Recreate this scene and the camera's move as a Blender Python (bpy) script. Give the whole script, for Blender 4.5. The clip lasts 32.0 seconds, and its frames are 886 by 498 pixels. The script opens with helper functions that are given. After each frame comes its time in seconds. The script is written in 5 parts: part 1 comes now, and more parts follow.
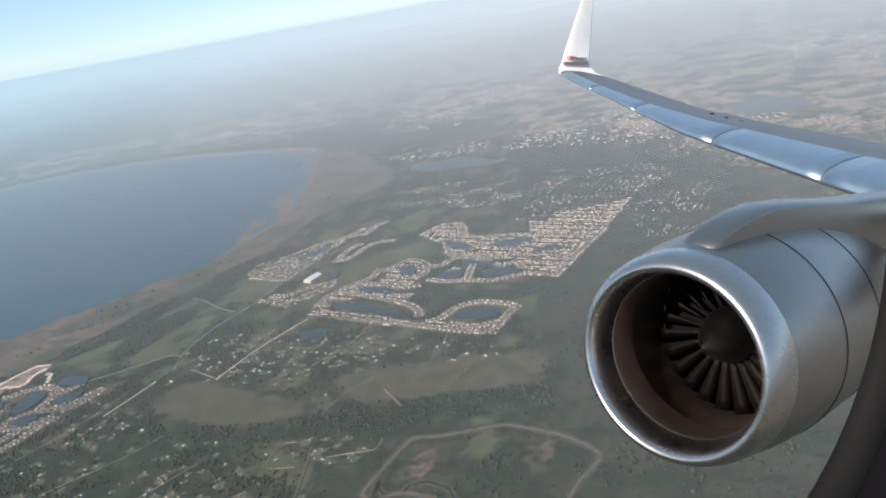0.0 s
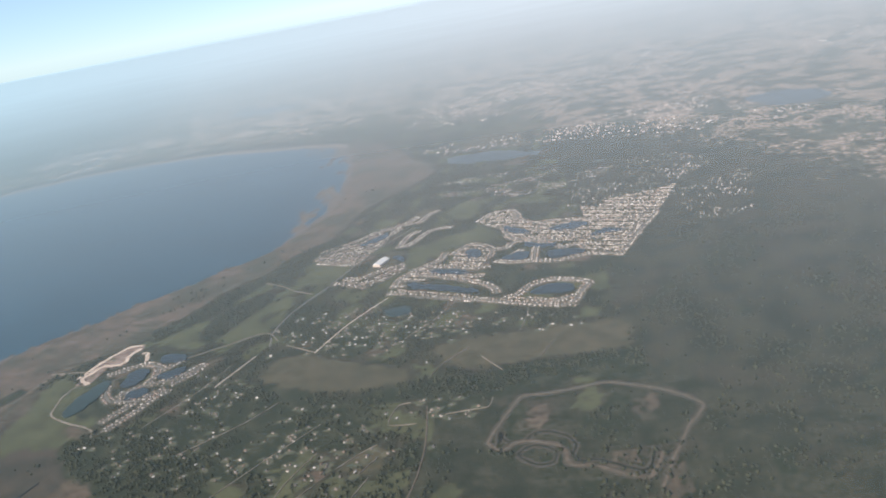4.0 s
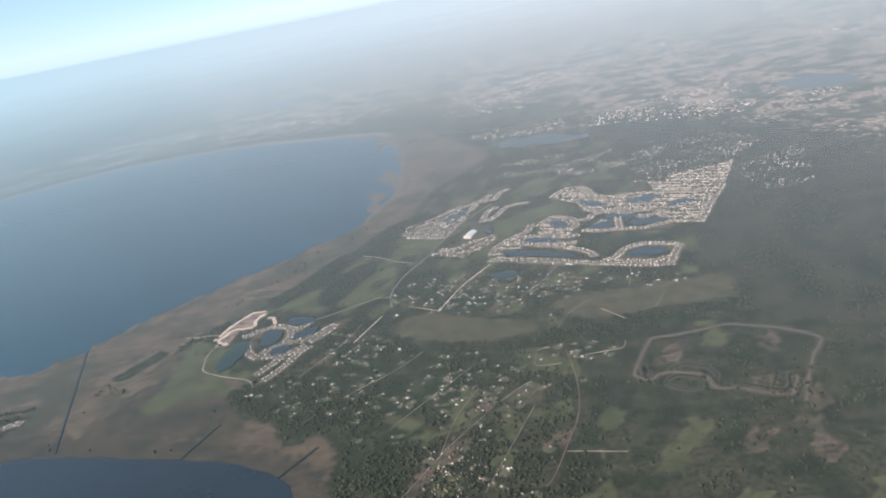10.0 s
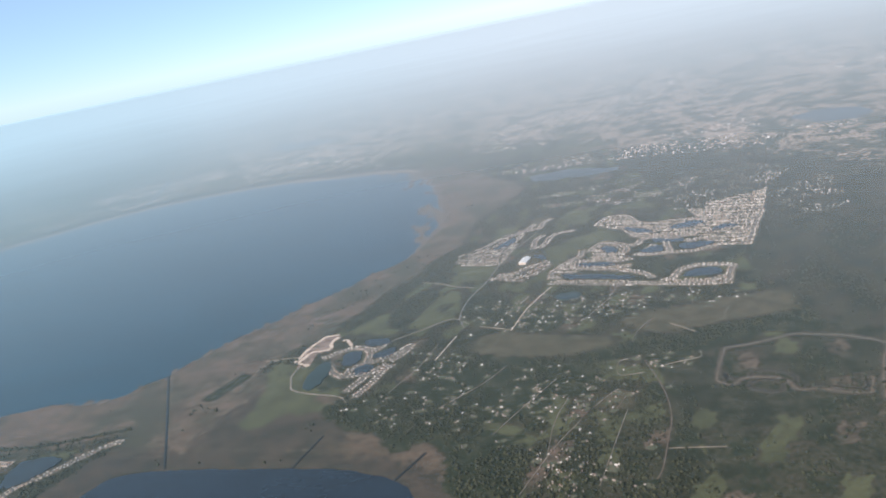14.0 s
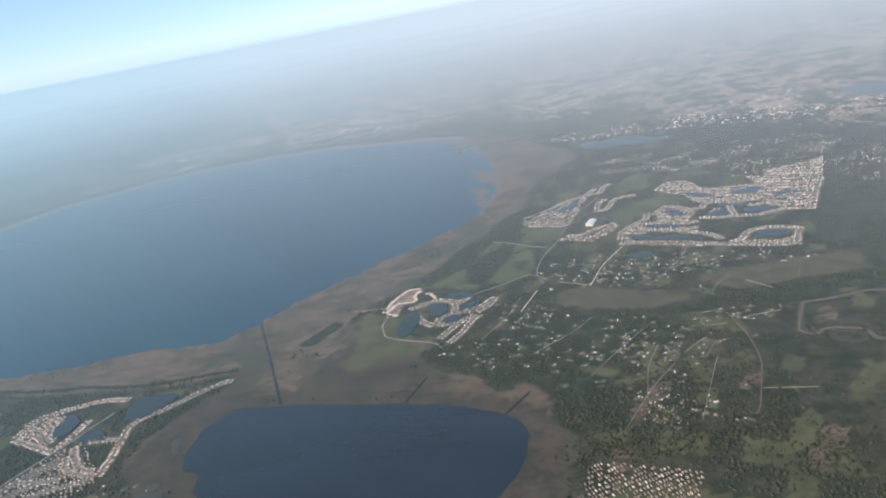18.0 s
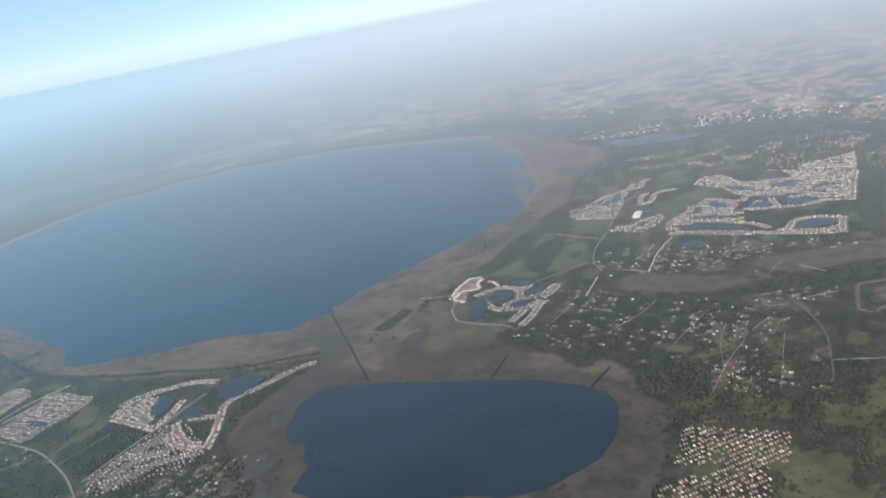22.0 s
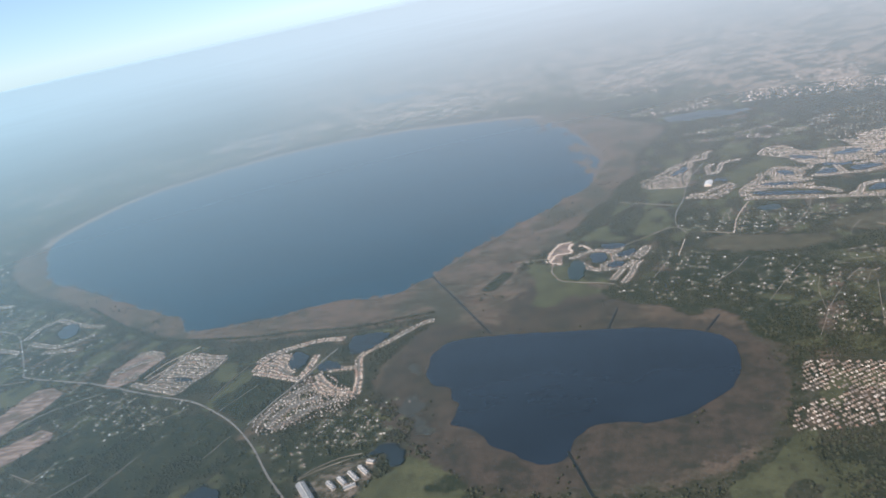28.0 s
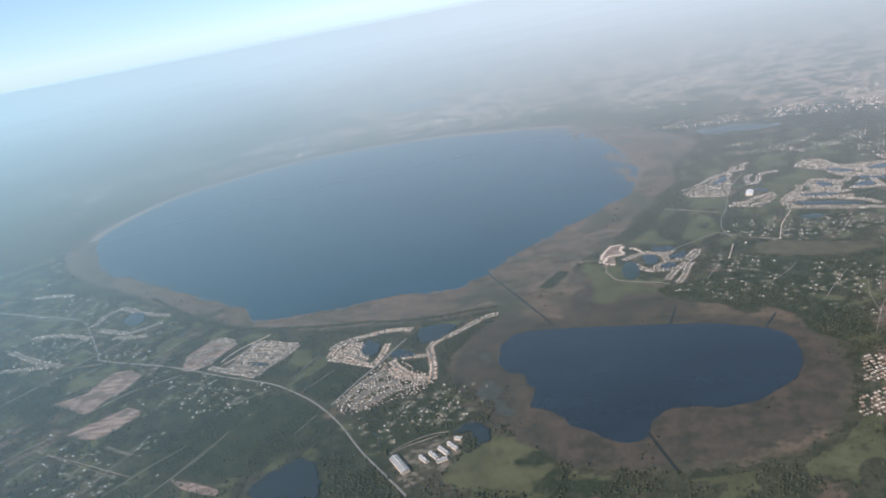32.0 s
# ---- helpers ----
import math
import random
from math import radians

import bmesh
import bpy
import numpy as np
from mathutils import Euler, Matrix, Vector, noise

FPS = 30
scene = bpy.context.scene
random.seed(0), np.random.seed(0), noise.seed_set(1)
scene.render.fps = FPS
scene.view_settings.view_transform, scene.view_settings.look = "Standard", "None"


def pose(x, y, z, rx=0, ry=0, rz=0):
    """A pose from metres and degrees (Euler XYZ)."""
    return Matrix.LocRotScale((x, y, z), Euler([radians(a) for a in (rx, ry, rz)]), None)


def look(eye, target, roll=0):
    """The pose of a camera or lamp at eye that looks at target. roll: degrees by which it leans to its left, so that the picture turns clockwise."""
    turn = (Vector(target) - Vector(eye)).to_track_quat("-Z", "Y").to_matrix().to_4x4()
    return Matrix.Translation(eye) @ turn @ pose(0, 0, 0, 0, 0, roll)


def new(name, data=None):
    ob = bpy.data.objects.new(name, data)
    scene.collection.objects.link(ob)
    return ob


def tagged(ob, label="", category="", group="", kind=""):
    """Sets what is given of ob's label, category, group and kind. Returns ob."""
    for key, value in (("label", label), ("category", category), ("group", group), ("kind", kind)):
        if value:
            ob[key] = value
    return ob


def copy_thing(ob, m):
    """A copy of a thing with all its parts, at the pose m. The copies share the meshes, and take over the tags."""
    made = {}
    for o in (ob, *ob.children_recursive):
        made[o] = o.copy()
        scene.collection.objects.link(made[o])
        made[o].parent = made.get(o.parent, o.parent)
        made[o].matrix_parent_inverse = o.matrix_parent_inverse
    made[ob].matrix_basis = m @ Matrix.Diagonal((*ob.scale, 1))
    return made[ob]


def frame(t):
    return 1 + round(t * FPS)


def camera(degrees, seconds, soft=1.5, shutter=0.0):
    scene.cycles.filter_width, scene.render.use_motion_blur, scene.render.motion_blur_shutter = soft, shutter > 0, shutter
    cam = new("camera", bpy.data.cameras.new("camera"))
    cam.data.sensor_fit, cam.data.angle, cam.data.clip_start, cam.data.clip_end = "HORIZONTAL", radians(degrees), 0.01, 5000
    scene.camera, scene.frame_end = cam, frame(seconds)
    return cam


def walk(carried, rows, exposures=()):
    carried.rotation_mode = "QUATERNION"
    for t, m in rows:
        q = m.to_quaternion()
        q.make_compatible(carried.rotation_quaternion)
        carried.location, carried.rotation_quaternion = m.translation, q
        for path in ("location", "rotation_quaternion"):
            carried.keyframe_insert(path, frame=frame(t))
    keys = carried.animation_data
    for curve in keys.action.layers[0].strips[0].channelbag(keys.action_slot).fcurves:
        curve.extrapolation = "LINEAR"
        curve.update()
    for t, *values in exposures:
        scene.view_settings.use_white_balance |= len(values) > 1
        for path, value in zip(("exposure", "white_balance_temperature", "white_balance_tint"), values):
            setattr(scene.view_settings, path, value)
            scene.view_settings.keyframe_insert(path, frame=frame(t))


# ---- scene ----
cam = camera(62.11, 32.0, soft=1.95)
ROWS = [
    (0.0, -0.00, -0.00, 70.49, 70.354, 9.967, 3.853),
    (0.5, -2.55, -1.82, 70.89, 70.144, 10.258, 3.834),
    (1.0, -5.10, -3.62, 71.30, 70.231, 10.321, 3.715),
    (1.5, -7.66, -5.41, 71.70, 70.233, 10.077, 3.642),
    (2.0, -10.22, -7.19, 72.11, 70.229, 10.377, 3.376),
    (2.5, -12.78, -8.95, 72.52, 70.248, 10.547, 3.186),
    (3.0, -15.35, -10.71, 72.93, 70.286, 10.309, 3.120),
    (3.5, -17.93, -12.45, 73.34, 70.236, 10.303, 2.967),
    (5.5, -28.26, -19.32, 75.00, 70.299, 10.502, 1.953),
    (6.0, -30.85, -21.01, 75.42, 70.061, 10.519, 1.786),
    (6.5, -33.45, -22.69, 75.84, 69.576, 10.412, 1.713),
    (7.0, -36.04, -24.37, 76.26, 69.290, 10.176, 1.815),
    (7.5, -38.64, -26.04, 76.69, 69.006, 10.052, 1.904),
    (8.0, -41.25, -27.70, 77.12, 68.852, 9.756, 1.976),
    (8.5, -43.85, -29.35, 77.55, 68.967, 9.964, 1.791),
    (9.0, -46.46, -31.00, 77.98, 69.014, 10.204, 1.625),
    (9.5, -49.06, -32.64, 78.41, 69.254, 10.561, 1.431),
    (10.0, -51.67, -34.27, 78.85, 69.618, 10.731, 1.273),
    (10.5, -54.29, -35.90, 79.29, 69.938, 10.428, 1.211),
    (11.0, -56.90, -37.52, 79.73, 70.022, 10.149, 1.268),
    (11.5, -59.51, -39.14, 80.17, 70.000, 10.517, 0.872),
    (12.0, -62.13, -40.75, 80.61, 70.459, 10.775, 0.591),
    (12.5, -64.75, -42.36, 81.06, 71.073, 11.106, 0.276),
    (13.0, -67.36, -43.97, 81.51, 71.789, 11.218, 0.138),
    (13.5, -69.98, -45.57, 81.96, 72.180, 11.496, 0.069),
    (14.0, -72.60, -47.17, 82.42, 72.624, 11.286, 0.412),
    (14.5, -75.22, -48.77, 82.87, 72.603, 11.883, 0.604),
    (16.5, -85.69, -55.14, 84.72, 71.154, 11.104, 1.195),
    (17.0, -88.30, -56.73, 85.19, 70.997, 10.839, 1.283),
    (17.5, -90.92, -58.32, 85.66, 70.842, 10.844, 1.274),
    (18.0, -93.53, -59.92, 86.14, 70.640, 10.658, 1.397),
    (18.5, -96.14, -61.51, 86.62, 70.501, 10.670, 1.409),
    (19.0, -98.76, -63.10, 87.10, 70.707, 10.649, 1.299),
    (19.5, -101.37, -64.70, 87.58, 70.771, 10.728, 1.170),
    (20.0, -103.97, -66.30, 88.07, 70.866, 10.602, 1.218),
    (20.5, -106.58, -67.90, 88.55, 70.914, 10.654, 1.231),
    (21.0, -109.18, -69.50, 89.05, 70.935, 10.707, 1.170),
    (21.5, -111.79, -71.11, 89.54, 70.889, 10.746, 1.073),
    (22.0, -114.39, -72.72, 90.04, 70.793, 10.776, 0.933),
    (22.5, -116.98, -74.33, 90.54, 70.643, 11.056, 0.806),
    (23.0, -119.58, -75.95, 91.04, 70.465, 11.227, 0.765),
    (23.5, -122.17, -77.57, 91.55, 70.280, 11.337, 0.773),
    (24.0, -124.76, -79.20, 92.06, 70.121, 11.370, 0.765),
    (24.5, -127.34, -80.83, 92.57, 70.019, 11.288, 0.787),
    (25.0, -129.92, -82.48, 93.09, 69.914, 11.368, 0.740),
    (25.5, -132.50, -84.12, 93.61, 69.827, 11.352, 0.728),
    (27.5, -142.77, -90.78, 95.72, 69.709, 11.092, 0.919),
    (28.0, -145.33, -92.47, 96.26, 69.708, 11.764, 0.814),
    (28.5, -147.88, -94.16, 96.80, 69.674, 11.310, 0.976),
    (29.0, -150.43, -95.86, 97.34, 69.703, 11.222, 1.025),
    (29.5, -152.97, -97.58, 97.89, 69.779, 11.228, 1.027),
    (30.0, -155.51, -99.30, 98.44, 69.852, 11.142, 1.097),
    (30.5, -158.04, -101.03, 98.99, 69.898, 10.877, 1.204),
    (31.0, -160.57, -102.78, 99.55, 69.919, 10.720, 1.252),
    (31.5, -163.09, -104.53, 100.11, 70.069, 10.523, 1.310),
    (32.0, -165.60, -106.30, 100.68, 70.581, 10.431, 1.300),
]
walk(cam, [(t, pose(x, y, z, rx, ry, rz)) for t, x, y, z, rx, ry, rz in ROWS],
     exposures=((0.0, 0.80, 6500, 17), (9.0, 0.83, 6430, 17), (17.0, 0.77, 6220, 17), (32.0, 0.76, 6200, 17)))

# ---- daylight: low morning sun from behind, clear sky ----
SUN_EL, SUN_AZ = 31.0, 222.0          # degrees; azimuth clockwise from +y
world = bpy.data.worlds.new("sky")
scene.world = world
world.use_nodes = True
wn = world.node_tree.nodes
sky = wn.new("ShaderNodeTexSky")
sky.sky_type, sky.sun_disc = "NISHITA", False
sky.sun_elevation, sky.sun_rotation = radians(SUN_EL), radians(SUN_AZ)
sky.air_density, sky.dust_density, sky.ozone_density = 0.75, 0.02, 2.8
sky.altitude = 1200.0
wn["Background"].inputs["Strength"].default_value = 0.070
cool = wn.new("ShaderNodeMix")
cool.data_type, cool.blend_type = "RGBA", "MULTIPLY"
cool.inputs[0].default_value, cool.inputs[7].default_value = 1.0, (0.86, 0.97, 1.06, 1)
world.node_tree.links.new(sky.outputs[0], cool.inputs[6])
pale = wn.new("ShaderNodeMix")
pale.data_type = "RGBA"
pale.inputs[0].default_value, pale.inputs[7].default_value = 0.30, (7.4, 10.3, 11.2, 1)
world.node_tree.links.new(cool.outputs[2], pale.inputs[6])
world.node_tree.links.new(pale.outputs[2], wn["Background"].inputs["Color"])
sun = new("sun", bpy.data.lights.new("sun", "SUN"))
sun.data.energy, sun.data.angle, sun.data.color = 4.9, radians(0.6), (1.0, 0.90, 0.77)
az, el = radians(SUN_AZ), radians(SUN_EL)
sun_way = Vector((math.sin(az) * math.cos(el), math.cos(az) * math.cos(el), math.sin(el)))
sun.matrix_world = look(sun_way * 900, (0, 0, 0))

rng = np.random.default_rng(7)


# ---- materials ----
class Mat:
    """A node material with short ways to noise, mixes and ramps."""

    def __init__(self, name, rough=0.8, metal=0.0, spec=0.3):
        self.m = bpy.data.materials.new(name)
        self.m.use_nodes = True
        self.n, self.l = self.m.node_tree.nodes, self.m.node_tree.links
        self.b = self.n["Principled BSDF"]
        self.b.inputs["Roughness"].default_value = rough
        self.b.inputs["Metallic"].default_value = metal
        self.b.inputs["Specular IOR Level"].default_value = spec
        self.geo = None

    def put(self, socket, value):
        if isinstance(value, bpy.types.NodeSocket):
            self.l.new(value, socket)
        else:
            socket.default_value = value

    def pos(self, scale=(1, 1, 1), turn=0.0):
        if self.geo is None:
            self.geo = self.n.new("ShaderNodeNewGeometry")
        v = self.n.new("ShaderNodeMapping")
        v.inputs["Scale"].default_value = scale
        v.inputs["Rotation"].default_value = (0, 0, turn)
        self.l.new(self.geo.outputs["Position"], v.inputs["Vector"])
        return v.outputs[0]

    def noise(self, scale, detail=4, rough=0.55, vec=None):
        t = self.n.new("ShaderNodeTexNoise")
        t.inputs["Scale"].default_value, t.inputs["Detail"].default_value = scale, detail
        t.inputs["Roughness"].default_value = rough
        self.l.new(vec or self.pos(), t.inputs["Vector"])
        return t.outputs[0]

    def cells(self, scale, vec=None, out="Color"):
        t = self.n.new("ShaderNodeTexVoronoi")
        t.inputs["Scale"].default_value = scale
        self.l.new(vec or self.pos(), t.inputs["Vector"])
        return t.outputs[out]

    def ramp(self, value, lo, hi, a=0.0, b=1.0):
        t = self.n.new("ShaderNodeMapRange")
        t.interpolation_type = "SMOOTHSTEP"
        for i, v in ((1, lo), (2, hi), (3, a), (4, b)):
            t.inputs[i].default_value = v
        self.put(t.inputs[0], value)
        return t.outputs[0]

    def math(self, kind, a, b=0.0):
        t = self.n.new("ShaderNodeMath")
        t.operation = kind
        self.put(t.inputs[0], a)
        self.put(t.inputs[1], b)
        return t.outputs[0]

    def mix(self, f, a, b):
        t = self.n.new("ShaderNodeMix")
        t.data_type = "RGBA"
        self.put(t.inputs[0], f)
        for s, v in ((t.inputs[6], a), (t.inputs[7], b)):
            self.put(s, v if isinstance(v, bpy.types.NodeSocket) else (*v, 1))
        return t.outputs[2]

    def attr(self, name, out="Fac"):
        t = self.n.new("ShaderNodeAttribute")
        t.attribute_name = name
        return t.outputs[out]

    def random(self):
        return self.n.new("ShaderNodeObjectInfo").outputs["Random"]

    def island(self):
        if self.geo is None:
            self.geo = self.n.new("ShaderNodeNewGeometry")
        return self.geo.outputs["Random Per Island"]

    def colour(self, c):
        self.put(self.b.inputs["Base Color"], c if isinstance(c, bpy.types.NodeSocket) else (*c, 1))
        return self

    def bump(self, height, strength=0.4, distance=0.1):
        t = self.n.new("ShaderNodeBump")
        t.inputs["Strength"].default_value, t.inputs["Distance"].default_value = strength, distance
        self.put(t.inputs["Height"], height)
        self.l.new(t.outputs[0], self.b.inputs["Normal"])
        return self


def ground_material():
    """Scrub, meadow, reed marsh, bare sand and wood floor by the cover painted on the sheet; far suburbs by cells."""
    m = Mat("ground", 0.95, 0, 0.1)
    big, mid, fine = m.noise(0.018, 5), m.noise(0.12, 6, 0.65), m.noise(1.1, 5, 0.7)
    scrub = m.mix(m.ramp(mid, 0.38, 0.60), (0.025, 0.029, 0.018), (0.062, 0.060, 0.039))
    scrub = m.mix(m.ramp(m.noise(0.055, 6, 0.7), 0.50, 0.62, 0, 0.8), scrub, (0.072, 0.061, 0.043))
    scrub = m.mix(m.ramp(fine, 0.42, 0.66), scrub, (0.020, 0.025, 0.014))
    meadow = m.mix(m.ramp(mid, 0.3, 0.7), (0.054, 0.059, 0.031), (0.100, 0.102, 0.054))
    meadow = m.mix(m.ramp(m.noise(0.6, 7, 0.75), 0.52, 0.66, 0, 0.7), meadow, (0.033, 0.042, 0.024))
    reed = m.mix(m.ramp(mid, 0.32, 0.62), (0.100, 0.073, 0.056), (0.155, 0.113, 0.088))
    reed = m.mix(m.ramp(m.noise(0.05, 6, 0.75), 0.45, 0.60), reed, (0.058, 0.060, 0.042))
    reed = m.mix(m.ramp(m.noise(0.30, 7, 0.75, m.pos((1, 1.8, 1), 0.5)), 0.52, 0.62, 0, 0.75), reed, (0.040, 0.044, 0.031))
    reed = m.mix(m.ramp(m.noise(0.85, 6, 0.8), 0.54, 0.64, 0, 0.6), reed, (0.120, 0.098, 0.074))
    reed = m.mix(m.ramp(m.noise(0.09, 6, 0.75, m.pos((1, 2.6, 1), 0.9)), 0.48, 0.62, 0, 0.55), reed, (0.042, 0.041, 0.028))
    reed = m.mix(m.ramp(m.noise(0.022, 4, 0.6), 0.45, 0.65, 0, 0.5), reed, (0.112, 0.078, 0.056))
    reed = m.mix(m.ramp(fine, 0.5, 0.75), reed, (0.075, 0.052, 0.032))
    sedge = m.mix(m.ramp(m.noise(0.16, 7, 0.75), 0.38, 0.62), (0.038, 0.038, 0.031), (0.080, 0.062, 0.049))
    sedge = m.mix(m.ramp(m.noise(0.7, 6, 0.75), 0.5, 0.66, 0, 0.6), sedge, (0.034, 0.038, 0.029))
    sand = m.mix(m.ramp(m.noise(0.35, 6, 0.75), 0.38, 0.62), (0.105, 0.085, 0.068), (0.19, 0.155, 0.125))
    wood = m.mix(m.ramp(fine, 0.35, 0.65), (0.014, 0.021, 0.012), (0.034, 0.040, 0.023))
    wood = m.mix(m.ramp(m.noise(0.22, 5, 0.7), 0.48, 0.62, 0, 0.85), wood, (0.052, 0.056, 0.034))
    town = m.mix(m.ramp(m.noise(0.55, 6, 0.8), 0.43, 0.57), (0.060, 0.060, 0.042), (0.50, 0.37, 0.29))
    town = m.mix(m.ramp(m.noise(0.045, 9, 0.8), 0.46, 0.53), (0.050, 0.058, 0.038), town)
    dry = m.mix(m.ramp(m.noise(0.25, 6, 0.7), 0.36, 0.62), (0.058, 0.057, 0.034), (0.094, 0.080, 0.052))
    edge = m.math("MULTIPLY", m.math("SUBTRACT", m.noise(0.35, 5, 0.7), 0.5), 1.1)

    def by(name):
        return m.ramp(m.math("ADD", m.attr(name), edge), 0.42, 0.58)

    c = scrub
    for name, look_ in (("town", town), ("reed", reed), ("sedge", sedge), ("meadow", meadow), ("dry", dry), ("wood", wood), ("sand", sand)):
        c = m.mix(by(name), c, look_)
    c = m.mix(m.ramp(big, 0.4, 0.7, 0.0, 0.22), c, (0.045, 0.05, 0.028))
    c = m.mix(0.24, c, (0.008, 0.010, 0.009))
    return m.colour(c).bump(fine, 0.5, 0.3).m


def plain(name, a, b, rough=0.8, scale=2.0, spec=0.3, metal=0.0):
    m = Mat(name, rough, metal, spec)
    n = m.noise(scale, 5, 0.65)
    return m.colour(m.mix(m.ramp(n, 0.3, 0.7), a, b)).bump(n, 0.15, 0.03).m


def water_material(name, deep, rough=0.12, spec=0.5):
    m = Mat(name, rough, 0, spec)
    n = m.noise(0.03, 5, 0.6, m.pos((1, 2.2, 1), 0.7))
    return m.colour(m.mix(m.ramp(n, 0.35, 0.65), deep, [v * 1.3 for v in deep])).m


def tree_material():
    m = Mat("foliage", 0.9, 0, 0.15)
    c = m.mix(m.island(), (0.014, 0.018, 0.010), (0.046, 0.048, 0.027))
    c = m.mix(m.ramp(m.noise(0.04, 4), 0.45, 0.7, 0, 0.7), c, (0.034, 0.040, 0.025))
    return m.colour(c).bump(m.noise(5.0, 4), 0.6, 0.1).m


def roof_material(name, tones):
    m = Mat(name, 0.75, 0, 0.3)
    c = tones[0]
    for i, tone in enumerate(tones[1:]):
        k = (i + 1) / len(tones)
        c = m.mix(m.ramp(m.island(), k - 0.01, k + 0.01), c, tone)
    return m.colour(c).m


def lot_material():
    """Graded sand with wheel rows, damp patches and some weeds."""
    m = Mat("graded_sand", 0.95, 0, 0.1)
    rows = m.noise(0.5, 4, 0.6, m.pos((0.25, 1.6, 1), -math.radians(62)))
    c = m.mix(m.ramp(rows, 0.4, 0.6), (0.125, 0.092, 0.077), (0.235, 0.178, 0.15))
    c = m.mix(m.ramp(m.noise(0.16, 5, 0.7), 0.48, 0.6), c, (0.098, 0.076, 0.062))
    c = m.mix(m.ramp(m.noise(0.3, 5, 0.7), 0.58, 0.66), c, (0.075, 0.075, 0.048))
    return m.colour(c).bump(rows, 0.3, 0.1).m


GROUND = ground_material()
LOT = lot_material()
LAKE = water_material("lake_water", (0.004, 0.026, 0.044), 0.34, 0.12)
POND = water_material("pond_water", (0.012, 0.018, 0.022), 0.12, 0.22)
BAY = water_material("bay_water", (0.009, 0.015, 0.023), 0.2, 0.24)
MOSS = water_material("mossy_water", (0.012, 0.022, 0.020), 0.35, 0.15)
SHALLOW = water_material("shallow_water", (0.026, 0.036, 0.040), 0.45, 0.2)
FAR_SHORE = plain("far_shore", (0.105, 0.085, 0.066), (0.20, 0.165, 0.135), 0.95, 0.2)
DITCH = water_material("ditch_water", (0.016, 0.017, 0.013), 0.6, 0.06)
CANAL = water_material("canal_water", (0.011, 0.015, 0.015), 0.35, 0.12)
FOLIAGE = tree_material()
ROADS = plain("road_asphalt", (0.115, 0.108, 0.098), (0.17, 0.158, 0.142), 0.9, 0.8)
DRIVE_GREY = plain("pale_asphalt", (0.17, 0.16, 0.145), (0.23, 0.22, 0.20), 0.9, 0.8)
DIRT = plain("track_dirt", (0.066, 0.050, 0.038), (0.105, 0.082, 0.062), 0.95, 0.7)
LANE = plain("lane_sand", (0.10, 0.085, 0.065), (0.22, 0.185, 0.15), 0.95, 0.3)
CLEARING = plain("trodden_clearing", (0.040, 0.050, 0.029), (0.090, 0.084, 0.056), 0.95, 0.5)
PLOT = plain("plot_ground", (0.040, 0.047, 0.029), (0.120, 0.100, 0.078), 0.95, 2.2)
WET_REED = plain("wet_sedge", (0.020, 0.024, 0.022), (0.046, 0.045, 0.036), 0.7, 0.9)
SAND = plain("bare_sand", (0.33, 0.255, 0.20), (0.50, 0.41, 0.335), 0.95, 0.5)
WALL = roof_material("house_wall", [(0.42, 0.36, 0.30), (0.28, 0.23, 0.18), (0.64, 0.58, 0.52)])
DULL_ROOF = roof_material("home_roof", [(0.13, 0.105, 0.085), (0.20, 0.165, 0.135), (0.10, 0.08, 0.068), (0.40, 0.37, 0.34), (0.15, 0.10, 0.075), (0.09, 0.08, 0.075), (0.16, 0.13, 0.11)])
HOME = roof_material("home_wall", [(0.24, 0.20, 0.16), (0.18, 0.15, 0.12), (0.52, 0.49, 0.44), (0.15, 0.13, 0.11), (0.20, 0.16, 0.13), (0.13, 0.11, 0.10)])
ROOF = roof_material("house_roof", [(0.17, 0.13, 0.10), (0.24, 0.19, 0.15), (0.11, 0.085, 0.07), (0.42, 0.37, 0.32), (0.21, 0.125, 0.09), (0.09, 0.08, 0.075), (0.13, 0.105, 0.09)])
FARWALL = roof_material("far_buildings", [(0.36, 0.285, 0.245), (0.22, 0.17, 0.145), (0.45, 0.375, 0.335), (0.27, 0.21, 0.18), (0.56, 0.50, 0.46)])
BRIGHT = plain("bright_metal_roof", (0.46, 0.46, 0.45), (0.56, 0.55, 0.54), 0.5, 1.0)
WHITE = plain("grey_metal_roof", (0.15, 0.155, 0.16), (0.23, 0.23, 0.225), 0.5, 1.0)


# ---- meshes ----
def mesh_object(name, verts, faces, material, parent=None, label="", category="", kind="", group=""):
    me = bpy.data.meshes.new(name)
    me.from_pydata([tuple(v) for v in verts], [], [tuple(f) for f in faces])
    me.update()
    me.materials.append(material)
    ob = new(name, me)
    if parent:
        ob.parent = parent
    return tagged(ob, label, category, group, kind)


def big_mesh(name, verts, faces, material, **tags):
    """A mesh from arrays with faces all of one size."""
    verts, faces = np.asarray(verts, np.float32), np.asarray(faces, np.int32)
    me = bpy.data.meshes.new(name)
    me.vertices.add(len(verts))
    me.vertices.foreach_set("co", verts.ravel())
    k = faces.shape[1]
    me.loops.add(faces.size)
    me.loops.foreach_set("vertex_index", faces.ravel())
    me.polygons.add(len(faces))
    me.polygons.foreach_set("loop_start", np.arange(len(faces), dtype=np.int32) * k)
    me.update(calc_edges=True)
    me.materials.append(material)
    return tagged(new(name, me), **tags)


